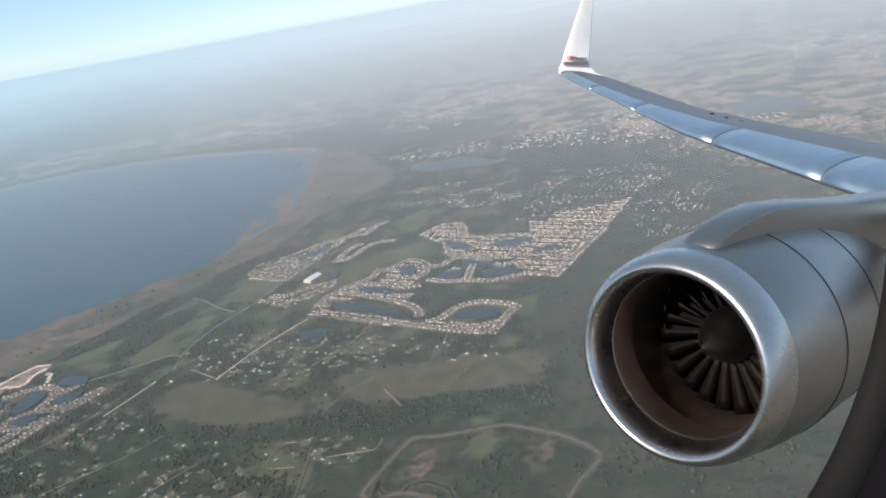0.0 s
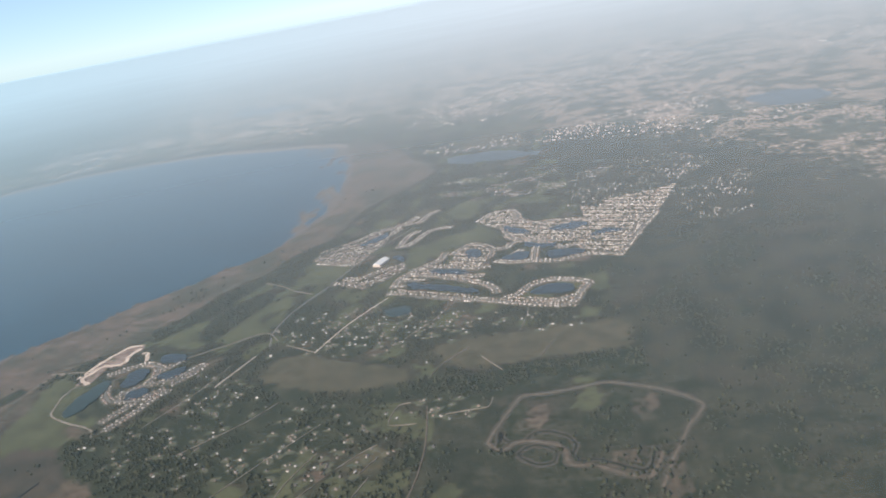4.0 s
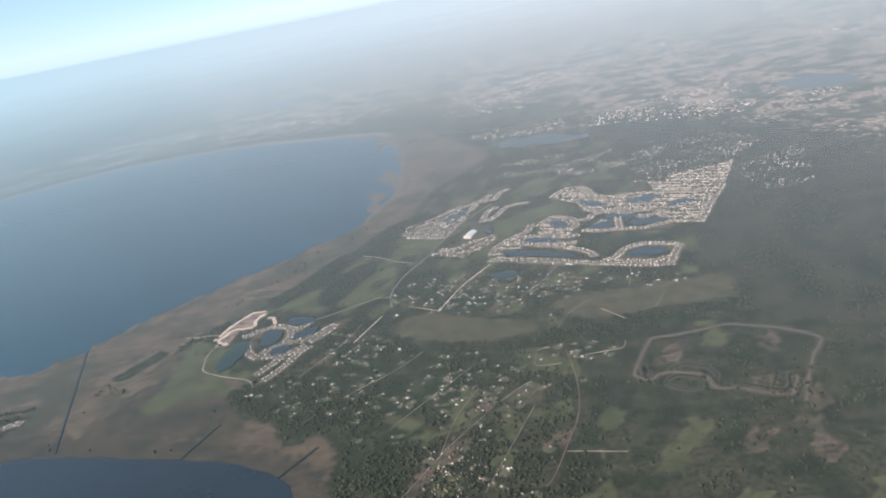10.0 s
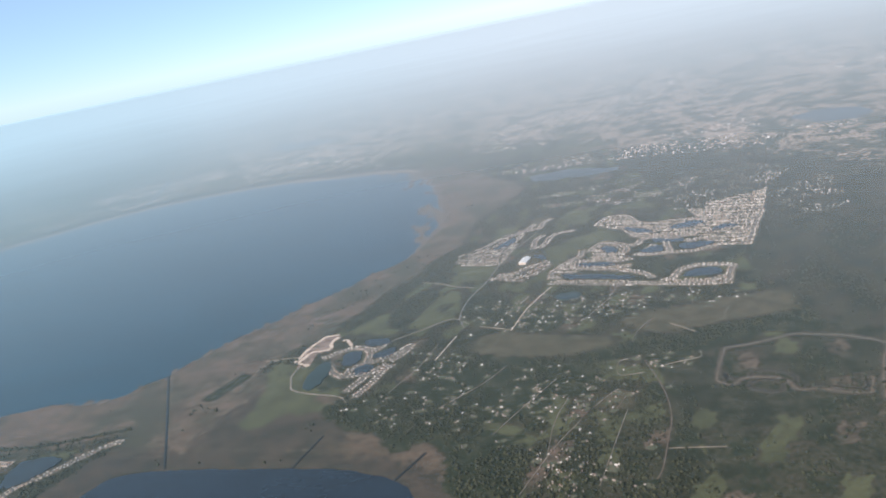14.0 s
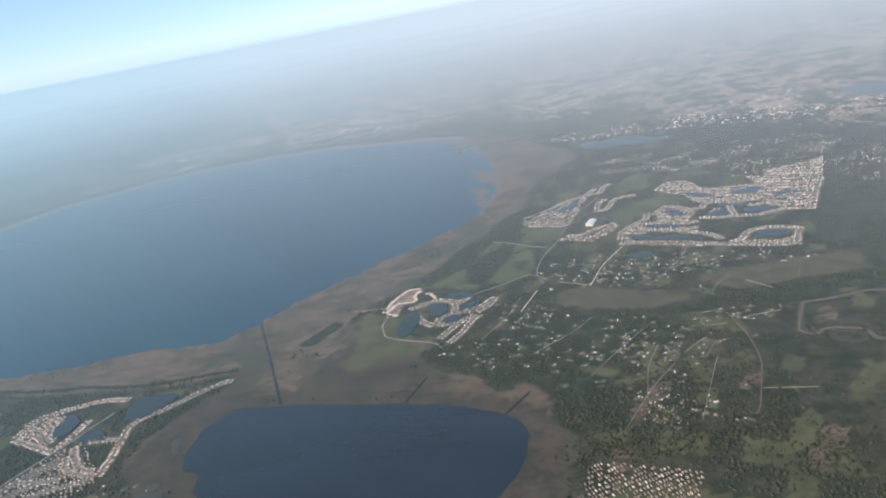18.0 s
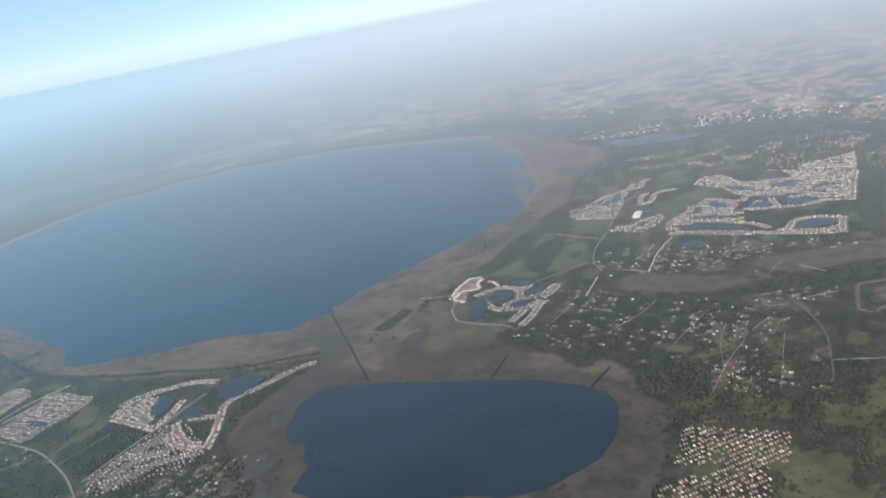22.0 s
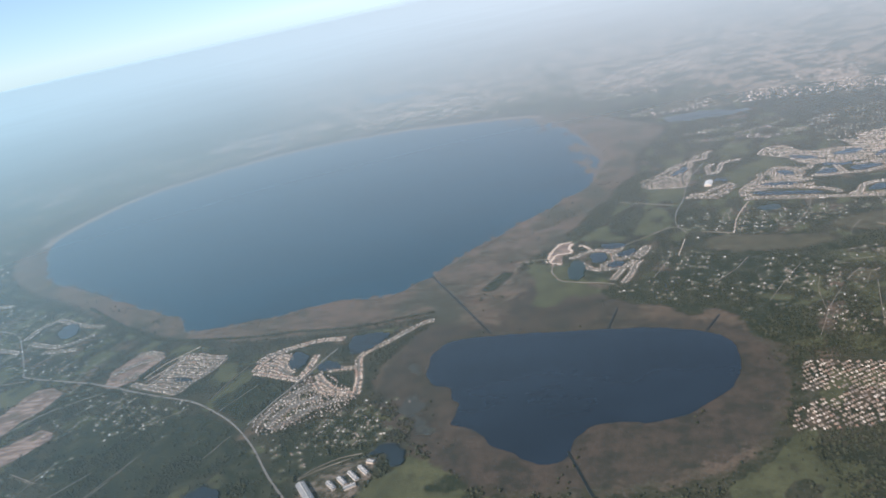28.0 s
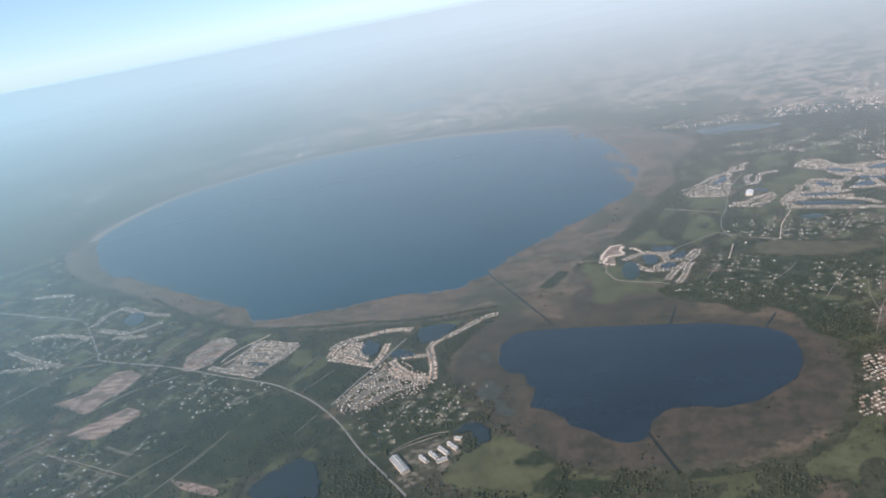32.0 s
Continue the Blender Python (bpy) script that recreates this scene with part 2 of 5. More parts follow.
def spline(pts, step, closed=False):
    """A Catmull-Rom curve through plan points, evenly stepped."""
    p = np.array(pts, float)
    q = np.vstack([p[-1], p, p[0], p[1]]) if closed else np.vstack([2 * p[0] - p[1], p, 2 * p[-1] - p[-2]])
    out = []
    for a, b, c, d in zip(q[:-3], q[1:-2], q[2:-1], q[3:]):
        n = max(2, int(np.hypot(*(c - b)) / step))
        t = np.linspace(0, 1, n, endpoint=False)[:, None]
        out.append(0.5 * (2 * b + (c - a) * t + (2 * a - 5 * b + 4 * c - d) * t**2 + (3 * b - a - 3 * c + d) * t**3))
    if not closed:
        out.append(p[-1:])
    return np.vstack(out)


def ragged(line, size, wave, seed=0.0):
    """The line with an uneven edge, by noise."""
    off = [noise.noise_vector((x / wave + seed, y / wave, 3.1)) + 0.5 * noise.noise_vector((x * 3 / wave, y * 3 / wave + seed, 8.2)) for x, y in line]
    return line + size * np.array([(v.x, v.y) for v in off])


def signed(px, py, poly):
    """Distance to a closed outline, positive inside."""
    d2, inside = np.full(px.shape, 1e12), np.zeros(px.shape, bool)
    for (x0, y0), (x1, y1) in zip(poly, np.roll(poly, -1, 0)):
        ex, ey = x1 - x0, y1 - y0
        t = np.clip(((px - x0) * ex + (py - y0) * ey) / (ex * ex + ey * ey + 1e-9), 0, 1)
        d2 = np.minimum(d2, (px - x0 - t * ex) ** 2 + (py - y0 - t * ey) ** 2)
        if y0 != y1:
            cross = ((y0 > py) != (y1 > py)) & (px < ex * (py - y0) / (y1 - y0) + x0)
            inside ^= cross
    return np.where(inside, np.sqrt(d2), -np.sqrt(d2))


def sheet(name, outline, z, material, label, category, kind="structure", parent=None):
    """A flat sheet with a rim that goes down into the ground."""
    bm = bmesh.new()
    top = [bm.verts.new((x, y, z)) for x, y in outline]
    face = bm.faces.new(top)
    low = [bm.verts.new((x, y, -0.3)) for x, y in outline]
    for i in range(len(top)):
        bm.faces.new((top[i], low[i], low[(i + 1) % len(top)], top[(i + 1) % len(top)]))
    bmesh.ops.triangulate(bm, faces=[face])
    bmesh.ops.recalc_face_normals(bm, faces=bm.faces)
    me = bpy.data.meshes.new(name)
    bm.to_mesh(me)
    bm.free()
    me.materials.append(material)
    ob = new(name, me)
    ob.parent = parent
    return tagged(ob, label, category, "", kind)


def strip(name, line, width, z, material, label, category, wobble=0.0, kind="structure"):
    """A band of even width along a line: a road, a lane, a canal."""
    p = np.asarray(line)
    d = np.gradient(p, axis=0)
    n = np.stack([-d[:, 1], d[:, 0]], 1) / (np.hypot(d[:, 0], d[:, 1])[:, None] + 1e-9)
    w = width / 2 * (1 + wobble * rng.uniform(-1, 1, (len(p), 1)))
    left, right = p + n * w, p - n * w
    verts, faces = [], []
    for a, b in zip(left, right):
        verts += [(*a, -0.2), (*a, z), (*b, z), (*b, -0.2)]
    for i in range(len(p) - 1):
        for j in range(3):
            a = 4 * i + j
            faces.append((a, a + 4, a + 5, a + 1))
    return mesh_object(name, verts, faces, material, None, label, category, kind)


# ---- the plan: shores, marsh, estates, roads ----
LAKE_SHORE = [(-384, 265), (-402, 307), (-397, 345), (-378, 387), (-344, 412), (-299, 433), (-233, 438), (-169, 419), (-113, 386), (-96, 332), (-92, 286), (-94, 247),
              (-107, 216), (-122, 201), (-139, 184), (-157, 168), (-172, 149), (-186, 137), (-207, 140), (-228, 138), (-245, 136), (-260, 138), (-272, 155), (-298, 176),
              (-330, 205), (-361, 230)]
BAY_SHORE = [(-154.8, 94.6), (-165.4, 95.1), (-169.4, 91.6), (-171.4, 87.4), (-172.1, 78.4), (-169.8, 72.8), (-165.8, 69.9), (-165.3, 65.2), (-163.5, 62.1),
             (-164.6, 57.4), (-165.4, 54), (-162.2, 51.6), (-158.8, 48.5), (-156.5, 43), (-152.3, 39.9), (-150.1, 36.9),
             (-145.5, 33.8), (-141.2, 35), (-138.9, 40), (-136.4, 42.8), (-134.2, 44.1), (-130.1, 44.4), (-125, 43.4),
             (-121.8, 42), (-114, 43), (-107, 46.5), (-102, 50.5), (-98.5, 55), (-96.4, 61), (-95.4, 66), (-96, 71), (-99.6, 76.2), (-105.7, 79.7), (-115.9, 84.6)]
MARSH = [(-410, 340), (-415, 298), (-399, 258), (-375, 228), (-336, 195), (-294, 157), (-264, 135), (-234, 121), (-197, 115), (-170, 113), (-180, 98), (-187, 79), (-177, 60), (-168, 38), (-143, 23),
         (-110, 24), (-92, 44), (-86, 70), (-93, 88), (-114, 112), (-128, 124), (-143, 140), (-123, 160), (-108, 188), (-88, 206), (-78, 248), (-60, 277), (-53, 297), (-66, 331), (-86, 375), (-121, 405),
         (-163, 432), (-233, 452), (-302, 447), (-351, 426), (-390, 397)]
lake_line = ragged(spline(LAKE_SHORE, 2.0, True), 2.4, 13.0)
bay_line = ragged(spline(BAY_SHORE, 0.6, True), 0.5, 4.5, 4.0)
marsh_line = spline(MARSH, 4.0, True)

def plan(text):
    """Plan points written as x,y pairs."""
    return np.array([[float(v) for v in q.split(",")] for q in text.split()])

NORTH_STREETS = [
    "-52.6,179.5 -45.8,175.7 -36,169.2 -31.4,167.5",
    "-21.5,148.9 -15,145.7 -10.3,146.6",
    "-23.8,178.7 -20.5,182.6",
    "-57.7,165.1 -47.4,161.1 -38.3,155.5 -29.7,150.6 -21.6,146.3 -13.9,142.6 -10.6,143.6 -7.3,150.5 -5.7,153.2 -9.5,156.4 -14.9,158.4 -19.9,156.7 -22.8,152.6 -26.9,150.7",
    "-56.6,168 -54.4,174.9 -48.8,174.8 -39,168 -32.8,163.1 -29.1,158.2 -28.3,154.5",
    "-54.4,174.9 -49.4,180.4 -44.8,183.8 -42.8,189.7",
    "-49.4,180.4 -41.2,178 -33.9,173.9 -30,173.7",
    "-40.9,186.6 -38.6,190.3 -34.5,193.3 -30.2,189 -29.3,184.1 -30.9,180.3 -36.5,180.4 -39.9,183.5",
    "-29.3,186.4 -25.3,186 -22.8,189.6 -19.5,190.1 -14,185.8 -9.6,180.2 -4.9,180.4 -3.2,175.3",
    "-28.5,177.2 -23.8,174.1 -17.8,172.9 -11.9,170.5 -5.9,171.4 -2.1,171.9 4.9,169.4",
    "-17.8,172.9 -17.2,179 -16.5,183.2",
    "-33.3,213.8 -28.7,220.4 -23.1,220.6 -20.4,216.2 -19.7,210 -14.6,203.7 -9.4,203.9 -2.8,201.7 5.2,197.8 13,195 17.2,191.9",
    "-27.8,214 -23.2,211.8 -20.6,207.7",
    "-25.1,201.7 -22.7,193 -16.9,191.4 -12.3,187.3 -6.8,185.8 -5.6,190.1 -3.5,194.2 1.7,196.8",
    "-15.1,194.5 -13.9,201.7 -10.1,194.7 -6.2,191.9",
    "-2.7,186.4 3.2,183.7 9,181.1 12.7,189 16,189.9",
    "-4.9,180.4 2.4,177.3 7.7,172.8",
    "4.9,169.4 8,174.8 12.6,184.1 17.2,191.9 20.6,198",
]
SHORE_STREETS = [
    "-85.7,200.2 -81.9,207.6 -75.4,212.6 -68.8,219.1 -64.2,221 -59.3,220.4",
    "-84.3,198.2 -77.2,194.4 -71.4,192.1 -70.5,196.4 -68.9,203.1 -65.6,211 -60.9,218.3",
    "-80.5,201.5 -72.7,198.8 -73.7,204.1 -78.7,205.7",
    "-61.8,224.6 -53.8,223.8 -50.6,231.5 -46.8,234.1",
    "-67.2,221.2 -59.7,223.6 -54.5,230.2",
    "-56.8,200.4 -53.6,204.1 -50.7,210.8 -47.2,213.6 -41.6,213.2",
    "-58.6,200.2 -56.2,210.6 -52.9,214.6",
    "-75.2,177.7 -70.1,176.7 -66.2,173.3",
    "-72.6,180.8 -67.2,178.9 -62.8,182.2 -58.1,183.8 -55,185.6",
]
GOLF_STREETS = [
    "-124.8,139.3 -121.8,140.9 -119.5,142.2 -115.5,142.8 -112,140.6",
    "-116.3,127.2 -115.4,129.1 -112.5,131.3 -109.5,131.8 -106.4,132.3 -103.4,133.6 -99.7,137.8",
    "-115.2,116.7 -111.5,122.2 -108.2,126.4 -105.3,128.5",
    "-112.6,113.5 -109.5,117.6 -105.8,125.5 -103.8,127.9",
    "-116.2,126.2 -111.8,124.9 -109.5,124.6",
    "-112,141 -109.4,138.8 -107.2,141.6 -106,142.2",
    "-111.1,132.5 -110.8,137.3 -112,140.6",
    "-104.7,130 -101.1,133.7 -98.9,138.2",
    "-122.7,136.3 -120,129.2 -116.7,125.4",
]
POINT_STREETS = [
    "-225.1,98.2 -223.7,104.1 -219.7,108.4 -213.7,110.3 -207.4,111.5 -199.4,110",
    "-224.8,97.6 -216.2,92.5 -209.1,88.5",
    "-224.4,99.2 -219.4,98 -212.7,92.3",
    "-222.9,102.5 -218.2,99.1 -212.4,93.1",
    "-220.8,104.8 -215.8,99.8 -215.2,96.8",
    "-219.6,106.5 -215.2,103.4 -214.7,100.4",
    "-209.5,89.4 -207.7,94.7 -206.5,102",
    "-201.4,90.3 -199.4,91.1 -192.9,89.8",
    "-204.3,85.9 -201.4,80.3 -196.8,77.4 -191.9,75.5",
    "-204.3,89.8 -200.9,83.7 -196.7,79 -193,77.6",
    "-192.1,89.5 -191.4,83.7 -191.2,80 -191.1,75.3",
    "-192.1,89.5 -192.6,94.5 -190.9,98.3 -186.2,101.3 -182.3,104.6 -178.3,108 -173.2,111.3 -170.8,111.5",
    "-216.8,68.5 -215.2,72.4 -213.1,76.9 -209.7,81 -205.5,85",
    "-213.7,66.4 -211.6,70.6 -208.4,74.4 -203,76.9 -201.6,78.9",
    "-212,64.8 -208.3,68 -204.4,71.7 -198.2,73.5 -193,74.6",
    "-211.9,77.6 -206.5,76.7 -200.6,76.1",
    "-213.2,69.5 -210.2,73.8 -206,76.1 -201.5,77",
    "-206.7,68 -203.1,71.8 -196.6,73.7",
    "-210.3,78.8 -207,81.5 -204.2,82.4",
    "-225.5,103.5 -222.6,107.4 -216.6,109",
]
PARK_STREETS = [
    "-276.9,113.6 -273.4,116.4 -269.4,119.1 -262.8,120.6",
    "-271.7,108.1 -268.1,110 -266.8,111.9",
    "-252.9,105.9 -249,104.3 -243.8,102.3 -241.7,103.4",
    "-255,110.4 -250.6,109.8 -246,107.1 -242.3,107.4",
    "-254.2,114.1 -249.8,113.8 -244,110.3 -240.6,109.6",
    "-254.2,118.2 -248.8,117.1 -242.9,113.5 -238.3,112",
    "-241.4,103.7 -239.9,107 -238.2,111.5",
    "-266.3,104.9 -260.1,100.9 -253.3,97 -247.7,93.6",
    "-259.4,104.3 -253.7,101 -248.1,97.8 -245.6,98.9",
    "-259.9,100.8 -257.6,104.4 -256,108.4 -254.8,114.3 -253.6,118.8",
    "-247.7,93.6 -245.6,98.9 -241.4,103.7",
    "-273,124.6 -268.5,125.6 -263.5,122.4",
]
FAR_STREETS = [
    "-333.4,158.8 -332.3,169.2 -327.1,174 -316.1,165.9 -300.6,157.5",
    "-328.9,154.6 -312.2,146.3 -301,152.4",
    "-317.7,143.4 -303,140.7",
    "-357.8,157 -344.6,155 -328.7,147.1",
    "-360.7,145.8 -344.3,133.8 -328.1,124.5",
    "-354.4,128.3 -342.4,126.8 -333.3,126.1",
    "-387.8,208.6 -375.7,207.1 -365,202.9",
]
PONDS = [
    "-253.2,103.4 -248.7,102.6 -245.1,100.2 -246.1,99.4 -250.8,101.5",
    "-52.3,170.2 -48.1,167.9 -38.7,162.3 -33.4,158.7 -34,156.5 -41.5,160.8 -51,166",
    "-46.7,177.3 -37.7,173.4 -36,170 -44.8,173.3",
    "-37.2,186 -36,188.7 -33.5,188.1 -32.3,184.4 -33.3,181.3 -35.7,181.9",
    "-25.1,205.4 -20.8,201.2 -17.5,196.6 -18.5,195 -23.5,198.3",
    "-11.7,196.4 -4.7,198.9 0,196.6 -3.6,193.2 -9.3,193.8",
    "-0.5,185.4 4,189.6 8.3,186.1 5,185.3",
    "-19.5,188.2 -15.6,185.1 -11,183.1 -11.9,180.8 -18.9,183.7",
    "-26.1,178.4 -22.1,180.6 -19,179.8 -20,175 -24.6,175.6",
    "-13.7,177.6 -9,177.8 -4,174.8 -7.2,172.7 -13.2,173.1",
    "-20.1,151.6 -15.8,155.2 -10.4,153.9 -10.1,149.8 -13.4,149.3",
    "-72.6,208.3 -67.8,213.1 -64.6,217.2 -63.2,213.7 -68.9,208.2",
    "-59.2,191.8 -57.6,193.1 -55.6,190.8 -55.5,187.6",
    "-214.2,97 -214.8,103 -213.5,106.3 -209.8,103 -209,98.3 -211.3,95.5",
    "-204.7,92.7 -203,97 -199.1,94.6 -197.3,91.3 -201.1,91.1",
    "-195.9,100.1 -196,109.5 -184.8,108.3 -187,103.3 -191.5,98.7",
    "-320.5,159.4 -319.9,166.2 -315.2,165 -311.1,157.1 -314,152.9",
    "-184.7,46.6 -181.9,50.3 -178.4,49.4 -175.8,43.2 -178.6,41.6 -181.2,46.9",
    "-233,33.5 -230.7,40.3 -227.1,42.8 -223.4,45.3 -218.4,42 -216.3,34.1 -217.5,29.9",
    "-118.3,133.6 -118,139.4 -115.2,140.1 -113,138.5 -113.6,133.4 -116.5,131.9",
    "-114.2,126.4 -113.5,129.4 -110.1,130.1 -109.1,127.7 -110.4,125.6 -113,125.3",
    "-109.8,135.4 -106.8,137.1 -103.7,138.3 -103.5,135.7 -105.7,133.1 -108.9,134",
    "-113.4,145.7 -111,146.6 -105.8,144.1 -106.4,141.3 -111.3,142.2",
]
SAND_LOTS = [
    "-315.9,96 -306.9,99.7 -305.1,107.2 -302.8,112.6 -296.8,112.7 -290.5,107.3 -292.4,98.4 -296,93.9 -299.2,85.4",
    "-299.9,74.5 -297.2,77.3 -292.1,81.4 -286.2,86 -280.9,83.3 -279.4,79.8 -284.2,74 -288.1,69.6 -295.4,72.2",
    "-256.2,44.7 -250.7,42.8 -242,38.2 -241.4,35.6 -247.6,38.1 -253.5,41.5",
    "-133.3,139.4 -131.3,147.8 -126.6,154.9 -121.9,154.9 -121,151.3 -123.2,149.8 -122.6,144.2 -127.1,143.1 -127.8,136.2 -131.1,136.5",
    "-277,106.8 -278.4,116.4 -272.7,127.7 -268,127.4 -261.5,120.3 -264.5,114.8 -266.6,107.1 -273.6,103.9",
]
MEADOWS = [
    "-319.3,109.1 -314.1,118 -305.4,119.3 -302.2,114 -306.4,104.6 -315.5,104.3",
    "-270.4,68.3 -269.6,73.7 -265.9,79.9 -262.9,75.5 -266.6,66.2",
    "-238.4,94.9 -238.4,107.3 -233.5,106.5 -230.9,98 -233.8,94.6",
    "-76.6,97.2 -72.4,102 -64.7,95.8 -64.9,89.6 -67.9,87.7 -74.8,92.7",
    "-81.8,85.5 -80.2,89.9 -73.3,86.4 -70.9,82.4 -73.6,80.3 -76.5,81",
    "-138.3,140.6 -133.4,138.7 -127,118.4 -132.2,119.2 -138.9,130.7",
    "-119.9,160.5 -116.8,168.1 -111.9,168.3 -110.5,161 -115.4,157.6",
    "-186.4,27.7 -185.3,35.5 -178.6,40.5 -174.4,44 -166.9,37.6 -161.8,26.2 -166.2,19.7",
    "-235.6,82.3 -231.7,93 -227.8,100.9 -225.2,96.4 -229.9,84 -232.4,79.9",
    "-315.7,101.7 -318,113.4 -311.8,117.4 -303.4,112.9 -308.7,103.3",
    "-131.4,130.9 -128.5,137.6 -123.4,135.5 -118.4,128.6 -116.5,121.6 -116.5,115.7 -122.8,118.8 -128.8,123",
    "-100.9,150.7 -96.5,161.6 -93.1,169.4 -85.8,173.2 -85.1,160.8 -87.8,151 -96.1,149.4",
    "-117.1,155.7 -112.8,164.7 -107.4,164.4 -108.4,156.1 -113.4,154.1",
    "-87.6,184.8 -84.6,191.8 -77.6,193.9 -72.1,187.7 -78.3,177.2",
    "-72.4,95.3 -70.2,98.2 -64.8,96.4 -65.2,89.3 -68.8,89.3",
    "-82.1,85.9 -80.8,89.8 -73.7,87.6 -72.5,81.9",
]
DRY_FIELDS = [
    "-42.9,331.2 -33.8,349.7 -23.8,361.2 -14.2,344.6 -10.3,316.3 -21.6,319.5",
    "-56.7,90.7 -54,94.7 -49.6,94.8 -50.9,87.7",
    "-59.7,223.6 -55.2,237.1 -47.1,238.2 -50.2,226.9",
    "-64.3,191.6 -61.8,197.6 -56.2,195.3 -62.1,177.8 -68.7,178.2",
    "-82.5,127.7 -80.9,133.5 -76.6,136.4 -69,133.1 -50.3,122.5 -47.4,119.2 -51.3,115.6 -58.3,116 -66.8,117.1 -69.9,115.5 -75,116.6 -80.3,121.8",
    "-43,130 -26,132.8 -1.7,130.8 -3.1,119.3 -14.6,119 -25.7,119 -33.5,118.4 -41,123.6",
]
LANES = [
    "-262,37 -256.7,45.2 -252.3,53.6 -246.9,63.2",
    "-280.8,43.4 -277.8,51.2 -274.6,60.3 -271.2,66.3",
    "-306.5,68.8 -289.1,58.6 -272.7,49.2",
    "-288.5,50.1 -285.9,56.1",
    "-283,64.3 -272.9,58.8",
    "-314.2,64.8 -307.9,71.4 -303.6,75.4",
    "-103.7,112.6 -96.2,124.5 -91.5,135.9",
    "-320.4,126.3 -309.7,140.6 -297.1,148.4",
    "-269.6,92.1 -255.3,105.8 -243.9,114.1",
    "-336.8,100.5 -330.1,109.4 -320.4,118.1",
    "-252.3,77.6 -240.2,83.7",
    "-305.1,55.4 -300.6,64.4 -293.6,73.6",
    "-69.9,74.2 -66.5,87 -62.3,95.8",
    "-61.7,64 -57,74.6 -51.4,87.1",
    "-79.5,86.3 -71.5,96.1 -63.6,105",
    "-76.1,64.9 -67.7,78.1 -61.1,86.2",
    "-273,41.8 -265.3,51.4 -257.6,59.4",
    "-46.2,108.5 -48.6,108.1 -50,102.8 -48.7,101.3 -44.5,101.1",
    "-47.4,71.7 -43.1,70.7 -37.5,69.3",
    "-200.4,42.7 -197.7,45.2 -191.5,48 -186.3,48.4",
    "-39.2,102.9 -35.3,103.3 -31.1,103.6 -30.2,106.8",
    "-32.3,123.2 -28.1,116.4",
    "-20.1,119.9 -16.9,126.2",
    "-23.9,132.1 -21.8,139.8 -21,144.9",
    "-218.8,69.7 -213.7,76.2 -210.2,86.3 -206.1,94.5 -205.6,100.1",
    "-260.1,39.2 -256.6,44.9 -251,54.1 -247.4,62.2",
    "-227.4,57.2 -222.9,65.4",
    "-306.2,68.4 -287.7,58.9 -268.7,48.6",
    "-288.1,50.6 -286.3,56.1",
    "-279.4,44.2 -275.1,56 -271.7,62.8",
    "-235.4,85.6 -232.1,94.9 -228.2,103",
    "-200.4,42.3 -196.4,44.7 -188.2,47.4",
    "-343.9,122.6 -340.1,138.1 -331.6,145.3",
    "-282.8,65.1 -272,58.7",
    "-256.1,44.8 -246.8,39.4",
    "-333,105.3 -323.5,120.3 -311.4,121.4",
    "-230,79.3 -222,89.8",
    "-299,86.1 -289.3,96.3 -274.9,102.5",
    "-57.8,90.2 -53.1,94.6 -51.2,95.8",
    "-53.4,88 -50.6,92.1",
    "-43.3,116.6 -40.8,122 -35.2,127.9",
    "-50.3,136.5 -43.6,144.8 -38.4,154.5",
    "-91.2,100.8 -80.3,109.1 -74.6,115.5",
    "-97.8,187.4 -91.4,182.5 -85.8,176.8 -80.3,173",
    "-105.7,142.9 -96.9,146.9 -87.8,151 -82.9,145.5",
    "-142.5,144.8 -137.3,144.2 -130.4,142.9",
    "-79.8,142.1 -71.5,136.2",
]
SAND_BANKS = [
    "-132.9,140 -130.4,147.4 -126.5,154.4 -122.2,154.6",
    "-121.9,152.9 -123.6,150.4 -123.4,145.7 -124.9,144.8 -128.3,145.4 -130.3,142.5 -131.5,139.4 -128.3,136.4",
    "-120.4,149.9 -118.6,149.1 -117.1,145",
]
BANK_PATHS = [
    "-143.9,138.6 -141.6,142.4 -138,144.1 -134,143.7",
    "-128.9,139.4 -131.8,133.7 -131.2,127 -129.5,122.7 -122.8,118.5 -116.4,115.1 -114.2,111.6 -112.6,113.5",
]
CLUSTERS = [
    "-268.4,91.6 -262.9,96.9 -256,89.7 -259.3,80.9 -263.2,82",
    "-258.2,85.4 -248.7,89.3 -243.9,84.6 -252.7,79.1",
    "-286.2,81.9 -282.7,90.6 -275.7,93.7 -270.1,88.7 -278.4,78.4",
    "-276.2,63.8 -266.2,69.4 -263.5,64.7 -272.2,60.2",
    "-69.1,74.3 -62.4,72.4 -54.9,70.3 -53.3,66.1 -60.5,65.3 -69.1,69.1",
    "-76.9,99.7 -72.4,102 -69.2,103.8 -67.1,99.8 -72.7,93.8",
    "-201.5,66.3 -192.4,69.1 -182.4,61.1 -183.1,52.7 -191.6,51.4 -197.9,56.6",
]
